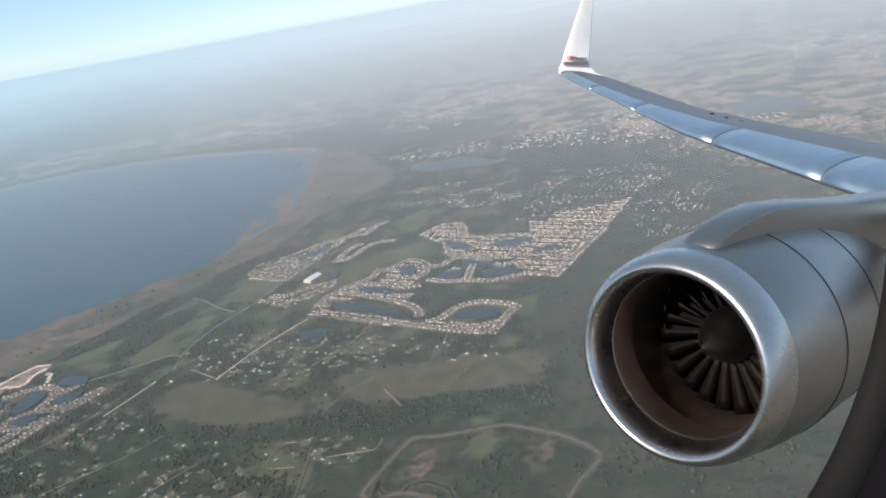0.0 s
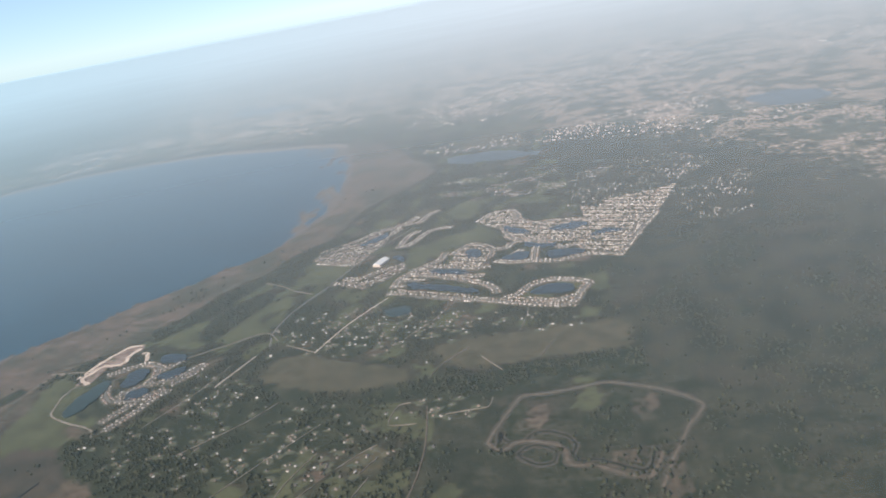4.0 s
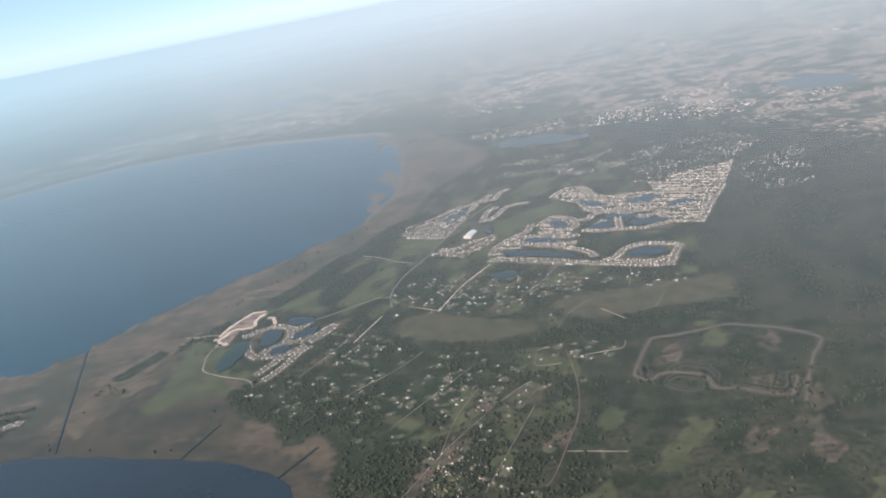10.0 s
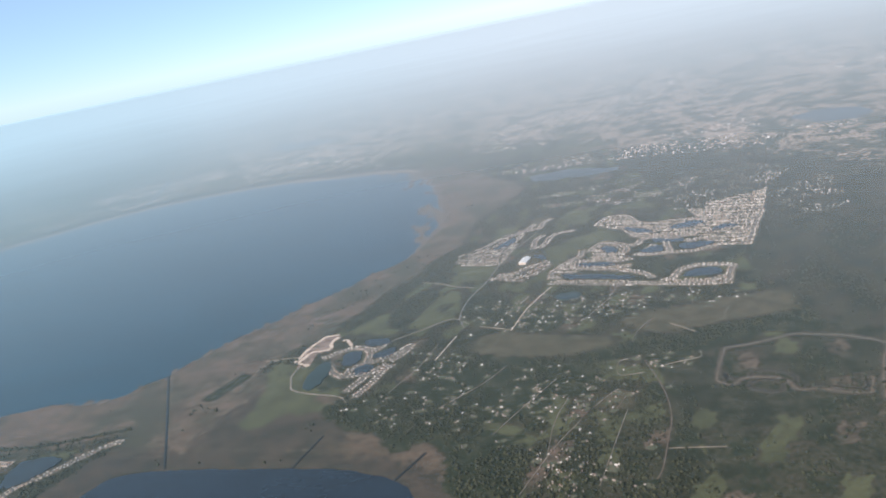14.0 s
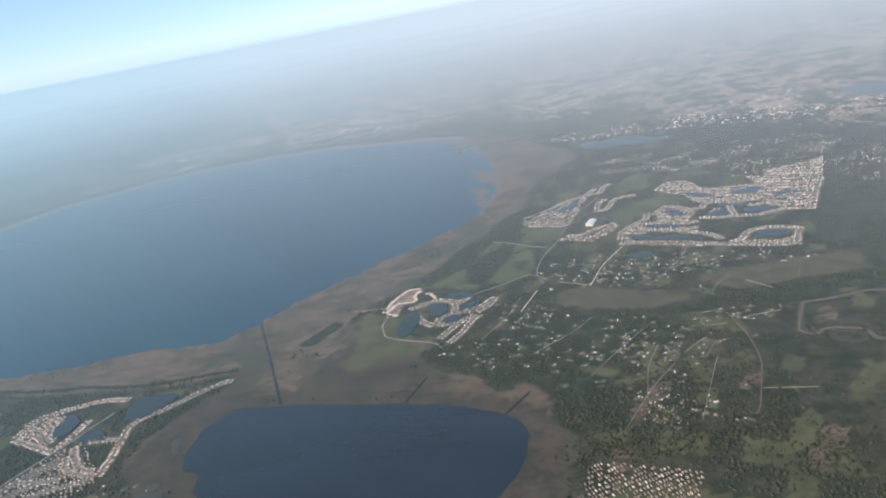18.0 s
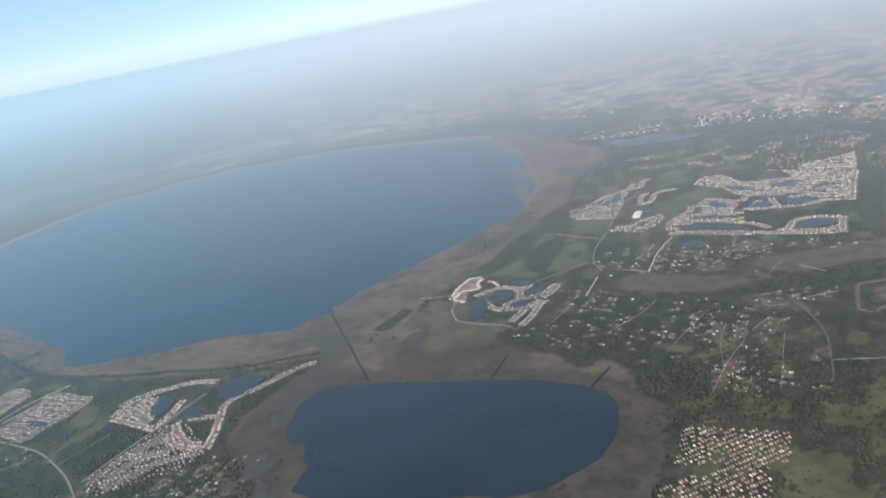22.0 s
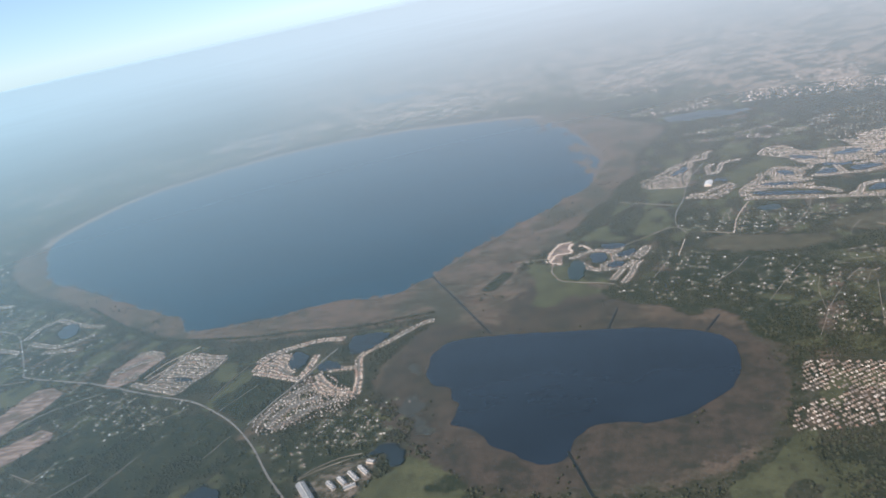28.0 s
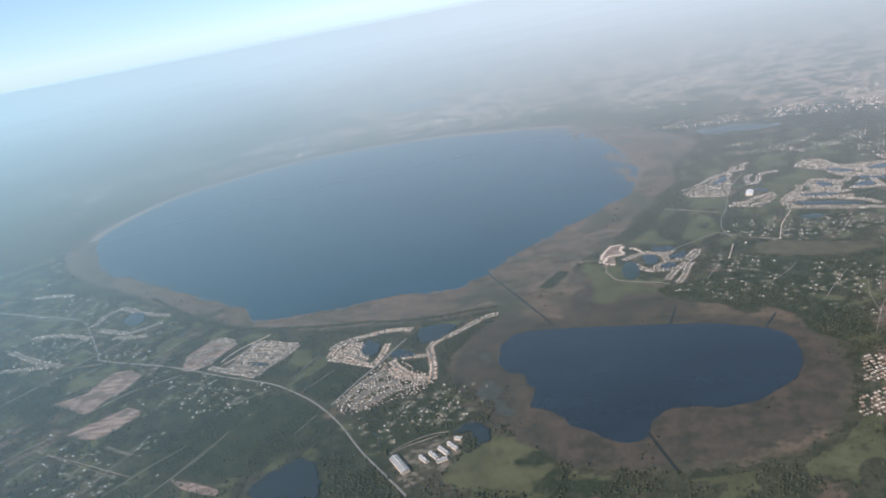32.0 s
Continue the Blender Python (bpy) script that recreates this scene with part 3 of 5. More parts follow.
DITCHES = [
    "-31.5,92.4 -29.8,96.2 -27.8,100.4 -25.4,104.8 -24.1,105.8 -18.4,105.6 -13.6,106.2 -9.3,106.7 -5.5,105.2 0.7,101.5 5,97.1 5.4,94.7 2.2,90.7 -1.6,84 -2.9,81.7 -4.2,78.7 -5.6,75.8",
    "-31.5,92.4 -29.6,90 -28.1,90.1 -26.8,91.2 -24.6,91.4 -22.3,90.6 -20.3,89.6 -18.9,88.2 -18.6,86.4 -18.4,84.4 -17.2,83.3 -15.2,83.2 -13.2,82 -10.9,80.3 -8.6,79.1 -7.1,78.6 -5.8,79.9 -4.7,82.1 -3.6,84.4",
]
TRACKS = [
    "-42.9,106.6 -42.4,97.6 -42.6,90.1 -43.9,81.8 -47,73.5 -50.2,65.6 -51.8,63.4",
]
HIGHWAY = [
    "-397.1,196.1 -373.8,184.4 -344.9,169.3 -331.7,153.1 -316.6,129.3 -311.6,123.5 -282.2,110.3 -258.1,96.4 -241.1,87.2 -232.4,79.9 -224.1,71.4 -215.6,59.4 -207.7,45.1 -199.5,32.5 -195.1,25.7",
]
YARD = [
    "-199.9,36.7 -196.3,42.4 -188.2,46.2 -182.6,43.7 -186.5,33.7 -195.4,29.6",
]
WOODS = [
    "-171.1,33.3 -164.5,34.9 -162.5,30.3 -170,31",
    "-167.1,21.7 -165.6,25.1 -151.8,22.1 -150.6,16.4",
    "-209.5,59.2 -202.4,64.1 -187.1,65.6 -181.1,53.1 -186.8,47.1 -199.3,45.4 -205.1,46.8",
    "-233.6,85 -224.5,92.6 -217.1,90.3 -212.7,83.9 -219,70 -224.7,74.6",
    "-221.6,58.3 -211.7,53.3 -200.8,32.7 -199,26.5 -213.5,29.5 -219.6,47.9",
    "-268.2,88.3 -227.8,74 -221.6,58.3 -235.5,42.5 -257.6,47.3 -273,65.8",
    "-201.9,86.5 -195.7,88.7 -192.8,83.9 -195.2,79.6",
    "-96.2,124.5 -81.6,125.1 -55.2,108.9 -57.2,96.4 -75.4,102.7 -84.4,103.3 -94.7,101.7",
    "-108.4,106.3 -97.8,107.9 -86.8,94.4 -88.9,82.4 -93.8,87.9 -100.8,85.9",
    "-88.9,84.4 -81.9,88.5 -75.2,82.3 -76.1,64.9 -88.4,68.1",
    "-84.7,165.3 -72.5,164 -69.9,149.5 -76.7,142.5 -83,147.3",
    "-119.9,110.6 -98.2,114 -77.4,113.5 -67,101.9 -70,91.2 -105.3,94.3",
    "-28.4,165.2 -23.9,167.3 0.2,161.8 -7.3,157.3 -21.2,160.7 -26.9,157.4",
    "-76.4,147.6 -68.7,148.3 -56.3,141.7 -59.8,131.9 -68.2,134.1",
    "-55.8,115 -47,117 -40.3,117.9 -31.1,115.7 -25.7,117.7 -14.6,117.9 -2.1,118.4 -0.2,110.2 -4.1,107.3 -15,109.9 -23.4,108.8 -28.5,106.4 -34.8,107.2 -45.8,109.6 -54.7,110.3",
    "-123.3,121.7 -122.8,127.7 -121.6,131.5 -118.8,127.5 -117.8,121.5 -120.7,119.6",
]
REED_POOLS = [
    "-121,372 -112,376 -104,366 -110,360",
]
DARK_REEDS = [
    "-156,127.2 -147.3,140.5 -144,136.4 -152.3,123.9",
]
HEDGES = [
    "-317.7,181.5 -283.6,146.7 -264.4,133.5 -235.3,124.1 -216,121 -197,116.6 -171.3,117.3",
]
GREENS = [
    "-136.9,114.4 -137.2,130.6 -127.2,127.5 -121.8,115.1 -115.1,110.7 -122.7,109.2",
    "-140.9,110.7 -136.4,116.8 -129.1,112.2 -136.2,105.9",
    "-53.5,187.2 -49.6,199.8 -42.9,204.6 -32.2,207.7 -26,194.4 -43.8,192.5 -52.4,178.2",
    "-46.5,229.4 -37,241.1 -31.7,228.2 -38.1,219.1",
    "-28.4,165.2 -23.9,167.3 0.2,161.8 -7.3,157.3 -21.2,160.7 -26.9,157.4",
]
SUBURBS = [
    "-49.4,272.4 -5.5,271.8 5.2,235.8 -13.6,240 -47.3,256.2",
    "-73.1,79.7 -54.5,73.3 -57.8,61.7 -72.2,63.6",
]
HOMES = [
    "-320.4,126.3 -274,104 -244,84.7 -246.6,70.2 -278.5,78.5 -313.4,101",
    "-394.6,192.1 -340.8,161.4 -317.9,125.5 -342.2,109.1",
    "-332.1,163.6 -290.3,148.5 -287.7,124.3 -310.3,123.1",
    "-96,121.3 -73.4,115.8 -56.1,103.7 -61.1,78.1 -86.6,81.7",
    "-78.2,93.6 -51.4,87.1 -52.7,62.3 -76.9,66.8",
    "-206,67.6 -187.2,69.2 -180,57 -200.2,56.1",
    "-73.1,79.7 -60.4,76 -54.7,72.5 -57.8,61.7 -62.7,61.2 -72.2,63.6",
    "-77.7,111.6 -60.3,110.8 -62.8,91.2 -74.7,90.6",
    "-81.3,154.8 -49.1,148 -51.4,133.2 -81.5,131.8",
    "-53,108.1 -44.5,110 -35.5,108 -34.9,97.1 -51.4,87.9",
    "-72.6,152.6 -21.6,145.7 -14.9,129.4 -46,123.3",
    "-204.6,70.5 -176.3,68.4 -179.7,52.7 -201.4,53.2",
    "-271,95.9 -239.3,80.2 -239.6,68.4 -271.5,82.8",
    "-329.3,88.6 -280.9,65 -251,41.5 -269.7,41.2 -303.8,48.2",
]
TRAILER_PARK = [
    "-89.9,44 -84.4,56.3 -65.7,49.2 -69.4,39.6",
    "-96.9,31.7 -93.9,38.5 -71.7,45 -76.6,30.2 -85.2,29",
]
TRAILER_LANES = [
    "-83.5,38.4 -84,35.2 -86.8,29.3",
    "-73.5,44.6 -77.1,38.4 -80.3,31.1",
]
CANALS = [
    "-172.7,147.4 -162.3,118.9 -153.9,95.3",
    "-99.7,75.8 -93.6,83.8",
    "-122.5,86.4 -117.5,97.7",
    "-140.6,36.9 -137.9,22",
]
FAR_LAKES = [
    "-47,310.1 -38.7,315.9 -22.8,312 -6.3,298.7 -9.6,293 -27.1,295 -42.1,300.6",
    "90.6,334.8 109.9,339.8 123.1,322.7 113.5,307.5 95.5,311.5",
    "12.2,265.3 21.7,267.8 15.5,267.5",
    "-255.9,642.5 -203,624.5 -191.5,602.9 -235.2,597.7",
]
SHORE_TOWNS = [
    "-558.6,501.9 -515.5,564.3 -412.4,555.1 -325.4,562 -302.2,482.2 -377.8,479 -440,443.2 -469.5,385.4",
    "-398.6,512.5 -361.6,561.9 -263.8,549.4 -211.4,531.3 -195.9,483.4 -237.8,484.7 -298.5,463.7 -339.3,424.5",
]
SHORE_WOODS = [
    "-123.4,162.8 -116.9,168.9 -109,185.1 -103.4,190.4 -93.8,209.6 -80.8,222.7 -76.8,213 -87.6,196.5 -89.5,183.1 -98.3,186.1 -106,170.8 -109.2,165.3 -115.8,159.4 -120.5,155.1",
    "-106.5,153.1 -105.8,168.4 -98.9,177.3 -92.3,176.6 -93.1,169.4 -98.2,160.2 -101.2,150.8",
]

NORTH_BLOCKS = [
    "-0.3,214.4 20.6,198 16.7,190.2 -0.6,201.1",
    "-14.8,205.8 -1.3,203 16.6,190.3 12.6,180.4 -0.9,181 -8.4,184.2 -15.4,186.8",
    "-0.9,181 12.2,179.7 5.1,166.9 -1.9,170.5 -4.9,178.4",
    "-33.9,212.7 -27.4,222.8 -20.5,221.1 -19.8,211.5 -15.4,204.5 -16,194.6 -25.1,193.3 -25.7,202.5",
    "-42,177.8 -38.5,193.3 -32.5,192.7 -29.9,187.9 -31.7,174.2 -40.6,171 -47.2,174.6",
    "-54.5,162.1 -52.8,165.4 -31.4,153.7 -19.8,148.3 -9.5,141.4 -8.5,145.5 -4.8,151.5 -5.6,154.4 -10.5,140.3 -19.8,144.7 -36.1,152.1",
    "-54.9,164.3 -56.5,174.1 -48.9,176 -46.7,170.6 -52.6,168.9 -52.7,164.6",
    "3.2,209.1 10.1,217.3 22.3,218.7 32.4,221.9 21.3,198.2",
]
PARK_BLOCKS = [
    "-255,118.5 -248.8,118 -238,112.5 -241.4,103.7 -247.7,93.6 -260,100.8",
]
SHORE_BLOCKS = [
    "-86,200.1 -84.8,209.3 -72.1,211.7 -66.1,219.8 -62.5,210.1 -67.4,197.3 -69.5,190.5",
    "-72.7,175.2 -65.1,177.2 -55,184.9 -53.6,181 -59.8,174.5 -65.3,170.4",
]
NORTH_SUBURBS = [
    "-6.6,245.6 17.5,262.6 50.4,262.7 51.8,245 36.7,228.3 28.8,216.2 18.3,200.3 1.7,207.6 -4.6,216",
    "28.2,213.5 58.3,228.9 45,185.3 28.5,185.1",
    "-29.2,256.6 -7.8,262.1 -8,237.1 -18.8,234.2 -28.8,243.9",
    "-52.2,251 -49.2,264.3 -35.4,252.6 -41.1,243.6",
]
POINT_ROAD = [
    "-219.4,69.3 -213.6,80.4 -206.7,91.9 -204.2,97.5 -200.5,103.8",
]
SCATTERED = [
    "-363.5,153.7 -353.8,161.8 -341.8,169 -324.6,142.9 -334,127.6 -343.9,122.6",
    "-317.2,130.7 -293.9,129 -289.3,113.6 -309,118.6",
    "-280.7,93.8 -274.9,102.5 -263.9,100.9 -259.9,89.5 -268.1,85.4",
    "-262.2,83.8 -243.2,90.2 -241.9,79.6 -256.7,73.4",
    "-202.7,65.2 -196.2,69.6 -181.4,65.4 -180.6,56.5 -187.5,49.9 -194.8,52.7 -201.7,57",
    "-308.1,71.2 -288.8,64 -267.8,47.3 -275.8,42.6 -294.3,48.7",
    "-382.5,184 -366,201.7 -310.7,168.2 -337.2,167.3",
    "-216.7,61.4 -204.1,58.1 -194.4,48.3 -202.5,45.7 -210.6,52.3",
    "-52.6,150.5 -35.7,146.8 -10.2,134.7 -10.7,127.9 -29.8,135.2 -49.5,131.7",
    "-85.9,156 -56.5,156.4 -50.4,137.1 -59.7,131.9 -73.1,138",
    "-45.7,109.3 -34.8,107.8 -32.3,101.9 -42.3,101.1",
    "-67.5,104.8 -52.8,101.9 -46,88.4 -65.7,90.4",
    "-114.1,112.1 -78.8,105.2 -65.7,90.4 -104.4,96.8",
    "-116.4,144.1 -86.2,126.7 -82,113.2 -96.7,116.3",
]
DITCH_RINGS = [
    "-26.4,87.9 -25.5,89.2 -24,89.9 -22.2,89.5 -20.6,88.3 -20.1,86.7 -20.8,85.1 -22.2,84.5 -23.9,85.1 -25.4,86.4 -26.4,87.9",
    "-24.6,91.8 -23.7,93.2 -22.1,93.6 -20.3,93.2 -18.3,91.8",
    "-18,91.7 -17.2,90.3 -16.8,88.3 -17.5,86.6 -17.4,85 -16,84.3 -13.8,84.2 -12,83.2 -9.5,81.4 -7.4,80.4 -6,81.5 -5.2,83.8 -4.3,85.9",
    "-27.7,91.7 -28.7,93 -29.1,95 -29.6,91.3",
]
MARSH_POOLS = [
    "-174.5,60.6 -170.6,55.6 -169.9,50.4 -173.5,53.1",
    "-178.4,62.5 -177,69.3 -173.2,67.5 -173.1,61.7 -176.5,60.1",
    "-177.1,83.5 -175.7,86.7 -173.5,80 -175.4,79.4",
]

MOSSY = [
    "-57.2,153.8 -51.6,154.6 -50,150.6 -54.2,149.4",
    "-127.6,125 -126.3,131.6 -123.5,136.7 -121.1,132.3 -122.8,123.9 -125.4,121.5",
]

INFILL = [
    "-218.9,69.7 -213.1,79.3 -208,88.1 -203.5,91.6 -197.5,84.8 -189.9,74.3 -190.4,72.6 -196,67.8 -202.1,66.7 -207.9,63.9 -214.5,62.2",
    "-226.3,98.9 -217.8,107 -210,104 -211.8,93.5 -215.7,93.7",
]
WEST_TOWNS = [
    "-594,546.8 -493.2,565.4 -323.3,475.6 -301.6,441.9 -374.6,400.7 -417.2,344.3 -415,293.8 -384.9,231.2 -373.9,194.7",
]

WHITE_LANES = [
    "-263.6,107.1 -261.1,112.4 -258.4,116.3 -254.5,119.9 -250.5,123.6",
    "-261.6,105.7 -258.4,110 -255.6,115 -252.8,118.9",
    "-71.5,135.8 -66.5,147.5 -61.4,156 -57.2,162",
    "-92.4,125.8 -89.4,132.4 -86.6,138.5",
]
ESTATE_ROADS = [
    "-84.3,142.5 -85.4,152 -82.4,164.1 -76.5,176.2 -67.3,199.1 -54.9,219.4",
]

# ---- ground: one sheet, fine in the middle, out to the horizon ----
def lines(a, b, step, far):
    core = np.arange(a, b + step, step)
    out = [step * 1.5]
    while sum(out) < far:
        out.append(out[-1] * 1.16)
    grow = np.cumsum(out)
    return np.concatenate([(a - grow)[::-1], core, core[-1] + grow])


gx, gy = lines(-640, 120, 1.6, 3250), lines(-20, 470, 1.6, 3250)
GX, GY = np.meshgrid(gx, gy)
px, py = GX.ravel(), GY.ravel()
land = {k: np.zeros(px.size) for k in ("reed", "meadow", "wood", "sand", "town", "dry", "sedge")}
core = (px > -650) & (px < 150) & (py > -60) & (py < 520)


def cover(kind, outline, soft=6.0, height=1.0):
    poly = np.asarray(outline, float)
    lo, hi = poly.min(0) - 2 * soft, poly.max(0) + 2 * soft
    box = (px > lo[0]) & (px < hi[0]) & (py > lo[1]) & (py < hi[1])
    d = signed(px[box], py[box], poly)
    land[kind][box] = np.maximum(land[kind][box], np.clip(0.5 + d / soft * 0.5, 0, height))


cover("reed", marsh_line)
cover("sedge", spline([(-139.5, 126), (-134.7, 130.3), (-122.4, 114.2), (-111.6, 102.8), (-111, 95), (-121, 92), (-137, 96), (-150, 103), (-146, 116)], 3.0, True), 12.0, 0.72)
cover("sedge", spline([(-172, 106), (-182, 92), (-186, 72), (-180, 50), (-160, 30), (-130, 24), (-104, 30), (-90, 50), (-90, 74), (-102, 84), (-126, 95), (-150, 101)], 3.0, True), 8.0)
for text in DRY_FIELDS:
    cover("dry", spline(plan(text), 2.0, True), 4.0)
for text in MEADOWS + GREENS:
    cover("meadow", spline(plan(text), 2.0, True), 3.0)
for text in WOODS + SHORE_WOODS:
    cover("wood", spline(plan(text), 2.0, True), 4.0)
for text in DARK_REEDS:
    cover("wood", plan(text), 2.0)
for text in YARD:
    cover("sand", plan(text), 5.0, 0.47)
GRID = radians(62)


def parcel(x, y, along=8.0, across=5.0):
    """A random number for the field or wood lot that each place belongs to."""
    u = np.floor((x * math.cos(GRID) + y * math.sin(GRID)) / along)
    v = np.floor((-x * math.sin(GRID) + y * math.cos(GRID)) / across + 0.37 * u)
    h = np.sin(u * 127.1 + v * 311.7) * 43758.5453
    return h - np.floor(h)


rural = (land["reed"] < 0.3) & (land["dry"] < 0.3) & core
kind_of = parcel(px, py)
land["meadow"] = np.maximum(land["meadow"], np.where(rural & (kind_of > np.where(((px < -175) & (py < 120)) | ((px > -41) & (py < 118)), 0.86, 0.62)) & (px < 0), 0.62, 0.0))
land["reed"] = np.maximum(land["reed"], np.where(rural & (kind_of < 0.12) & (px < 0), 0.55, 0.0))
land["wood"] = np.maximum(land["wood"], np.where(rural & (kind_of > 0.25) & (kind_of < 0.42), 0.55, 0.0))
far = np.hypot(px + 150, py - 150)
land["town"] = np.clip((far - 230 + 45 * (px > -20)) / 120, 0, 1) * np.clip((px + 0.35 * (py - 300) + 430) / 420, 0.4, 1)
land["wood"] = np.maximum(land["wood"], 0.0)
ny, nx = GX.shape
quads = (np.arange(ny - 1)[:, None] * nx + np.arange(nx - 1)[None]).ravel()
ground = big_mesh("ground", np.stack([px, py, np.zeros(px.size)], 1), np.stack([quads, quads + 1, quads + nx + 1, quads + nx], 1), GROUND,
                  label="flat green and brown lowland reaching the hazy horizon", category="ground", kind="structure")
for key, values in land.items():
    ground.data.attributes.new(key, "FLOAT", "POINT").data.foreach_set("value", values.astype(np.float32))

sheet("water", lake_line, 0.05, LAKE, "large blue lake with a marshy shore", "lake")
sheet("water", bay_line, 0.05, BAY, "small dark blue bay behind the marsh", "lake")

# ---- haze: one thin low sheet, distance haze put into its opacity, rising outward ----
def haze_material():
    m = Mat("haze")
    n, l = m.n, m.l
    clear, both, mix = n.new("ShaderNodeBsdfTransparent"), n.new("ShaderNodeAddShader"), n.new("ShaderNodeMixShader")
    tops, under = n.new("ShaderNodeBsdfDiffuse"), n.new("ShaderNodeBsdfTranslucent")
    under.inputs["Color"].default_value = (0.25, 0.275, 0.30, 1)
    # warm tint on the side away from the sun is put into colour
    l.new(m.mix(m.attr("warm_light"), (0.27, 0.44, 0.52), (0.415, 0.485, 0.53)), tops.inputs["Color"])
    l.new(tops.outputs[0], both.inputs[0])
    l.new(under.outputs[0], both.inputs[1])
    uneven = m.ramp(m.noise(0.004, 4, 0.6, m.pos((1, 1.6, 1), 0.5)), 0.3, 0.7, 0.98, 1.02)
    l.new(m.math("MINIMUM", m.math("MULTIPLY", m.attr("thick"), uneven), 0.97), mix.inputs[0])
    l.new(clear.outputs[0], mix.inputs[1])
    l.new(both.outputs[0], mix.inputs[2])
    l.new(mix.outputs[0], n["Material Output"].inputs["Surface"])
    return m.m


verts, faces, depth, warmth = [], [], [], []
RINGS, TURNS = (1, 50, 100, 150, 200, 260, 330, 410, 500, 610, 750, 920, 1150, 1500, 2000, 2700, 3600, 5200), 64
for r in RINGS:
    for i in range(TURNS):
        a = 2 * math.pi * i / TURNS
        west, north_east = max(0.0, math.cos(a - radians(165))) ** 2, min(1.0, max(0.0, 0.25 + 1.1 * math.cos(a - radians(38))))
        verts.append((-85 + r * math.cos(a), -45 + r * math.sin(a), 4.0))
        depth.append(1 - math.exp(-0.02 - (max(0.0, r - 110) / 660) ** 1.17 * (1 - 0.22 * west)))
        warmth.append(north_east * min(1.0, r / 250))
for j in range(len(RINGS) - 1):
    faces += [(TURNS * j + i, TURNS * j + (i + 1) % TURNS, TURNS * j + TURNS + (i + 1) % TURNS, TURNS * j + TURNS + i) for i in range(TURNS)]
veil = mesh_object("haze", verts, faces, haze_material(), None, "translucent sheet standing in for thin pale blue morning haze", "haze", "stuff")
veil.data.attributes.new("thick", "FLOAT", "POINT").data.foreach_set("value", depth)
veil.data.attributes.new("warm_light", "FLOAT", "POINT").data.foreach_set("value", warmth)

# ---- other water ----
for text in PONDS:
    line = plan(text)
    sheet("water", ragged(spline(line, 0.5, True), 0.25 + 0.05 * np.ptp(line, 0).min(), 2.4), 0.34, POND, "small dark pond with a clipped green bank", "pond")
for text in MOSSY:
    sheet("water", ragged(spline(plan(text), 0.5, True), 0.5, 2.4), 0.3, MOSS, "dark mossy pond beside a lawn", "pond")
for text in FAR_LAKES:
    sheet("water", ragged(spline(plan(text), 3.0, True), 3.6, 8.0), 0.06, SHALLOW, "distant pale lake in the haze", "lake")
for text in REED_POOLS:
    sheet("water", ragged(spline(plan(text), 0.8, True), 2.4, 6.0), 0.07, SHALLOW, "shallow reedy pool at the lake edge", "pool")
for text in MARSH_POOLS:
    sheet("water", ragged(spline(plan(text), 0.6, True), 1.6, 2.2), 0.07, WET_REED, "dark wet sedge among the reeds", "wet sedge")
for text in CANALS:
    strip("canal", spline(plan(text), 1.5), 0.55, 0.10, CANAL, "straight dark canal cut through the reeds", "canal", 0.18)

far_side = lake_line[(lake_line[:, 1] > 300) & (lake_line[:, 0] < -110)]
middle = far_side.mean(0)
far_side = far_side[np.argsort(-np.arctan2(*(far_side - middle).T[::-1]) % (2 * math.pi))]
gap = int(np.argmax(np.hypot(*np.diff(far_side, axis=0).T)))
far_side = np.roll(far_side, -gap - 1, 0)[::2]
out = far_side - middle
strip("ground", far_side + 3.0 * out / np.hypot(out[:, 0], out[:, 1])[:, None], 7.0, 0.055, FAR_SHORE, "pale reedy shore on the far side of the lake", "shore", 0.35)
strip("canal", np.array([(-328, 561), (-318, 517), (-305, 457)], float), 3.6, 0.2, CANAL, "straight canal running inland from the far shore", "canal")

# ---- reed beds standing in the shallow edge of the lake and the bay ----
q = np.vstack([rng.uniform((-140, 225), (-86, 405), (12000, 2)), rng.uniform((-410, 130), (-100, 430), (16000, 2))])
d = signed(q[:, 0], q[:, 1], lake_line)
reach = np.where((q[:, 0] > -130) & (q[:, 1] > 235), 24.0, 1.3)
patch = np.array([noise.fractal((x * 0.13, y * 0.045, 4.4), 0.7, 2.2, 4) for x, y in q])
q = q[(d > -0.5) & (d < reach * rng.uniform(0, 1, len(q)) ** 1.4) & ((patch > 0.04 * d - 0.12) | (d < 1.5))]
beds = []
for i, (x, y) in enumerate(q):
    t = np.arange(8) / 8 * 2 * math.pi
    r = rng.uniform(0.3, 1.5) * rng.uniform(0.6, 1.3, 8)
    beds.append((np.stack([x + 0.7 * r * np.cos(t), y + 1.5 * r * np.sin(t), np.full(8, 0.07 + 0.00001 * i)], 1).tolist(), [tuple(range(8))]))
BARE_BANK = plain("bare_bank", (0.036, 0.036, 0.025), (0.062, 0.052, 0.038), 0.95, 0.9)
REED_BED = plain("reed_bed", (0.062, 0.056, 0.044), (0.115, 0.086, 0.066), 0.95, 0.6)


# ---- graded lots ----
for text in SAND_LOTS:
    line = np.vstack([np.linspace(a, b, 12, endpoint=False) for a, b in zip(plan(text), np.roll(plan(text), -1, 0))])
    sheet("ground", ragged(line, 0.5, 3.0), 0.05, LOT, "bare pink-brown sand of a graded building lot", "sand lot")

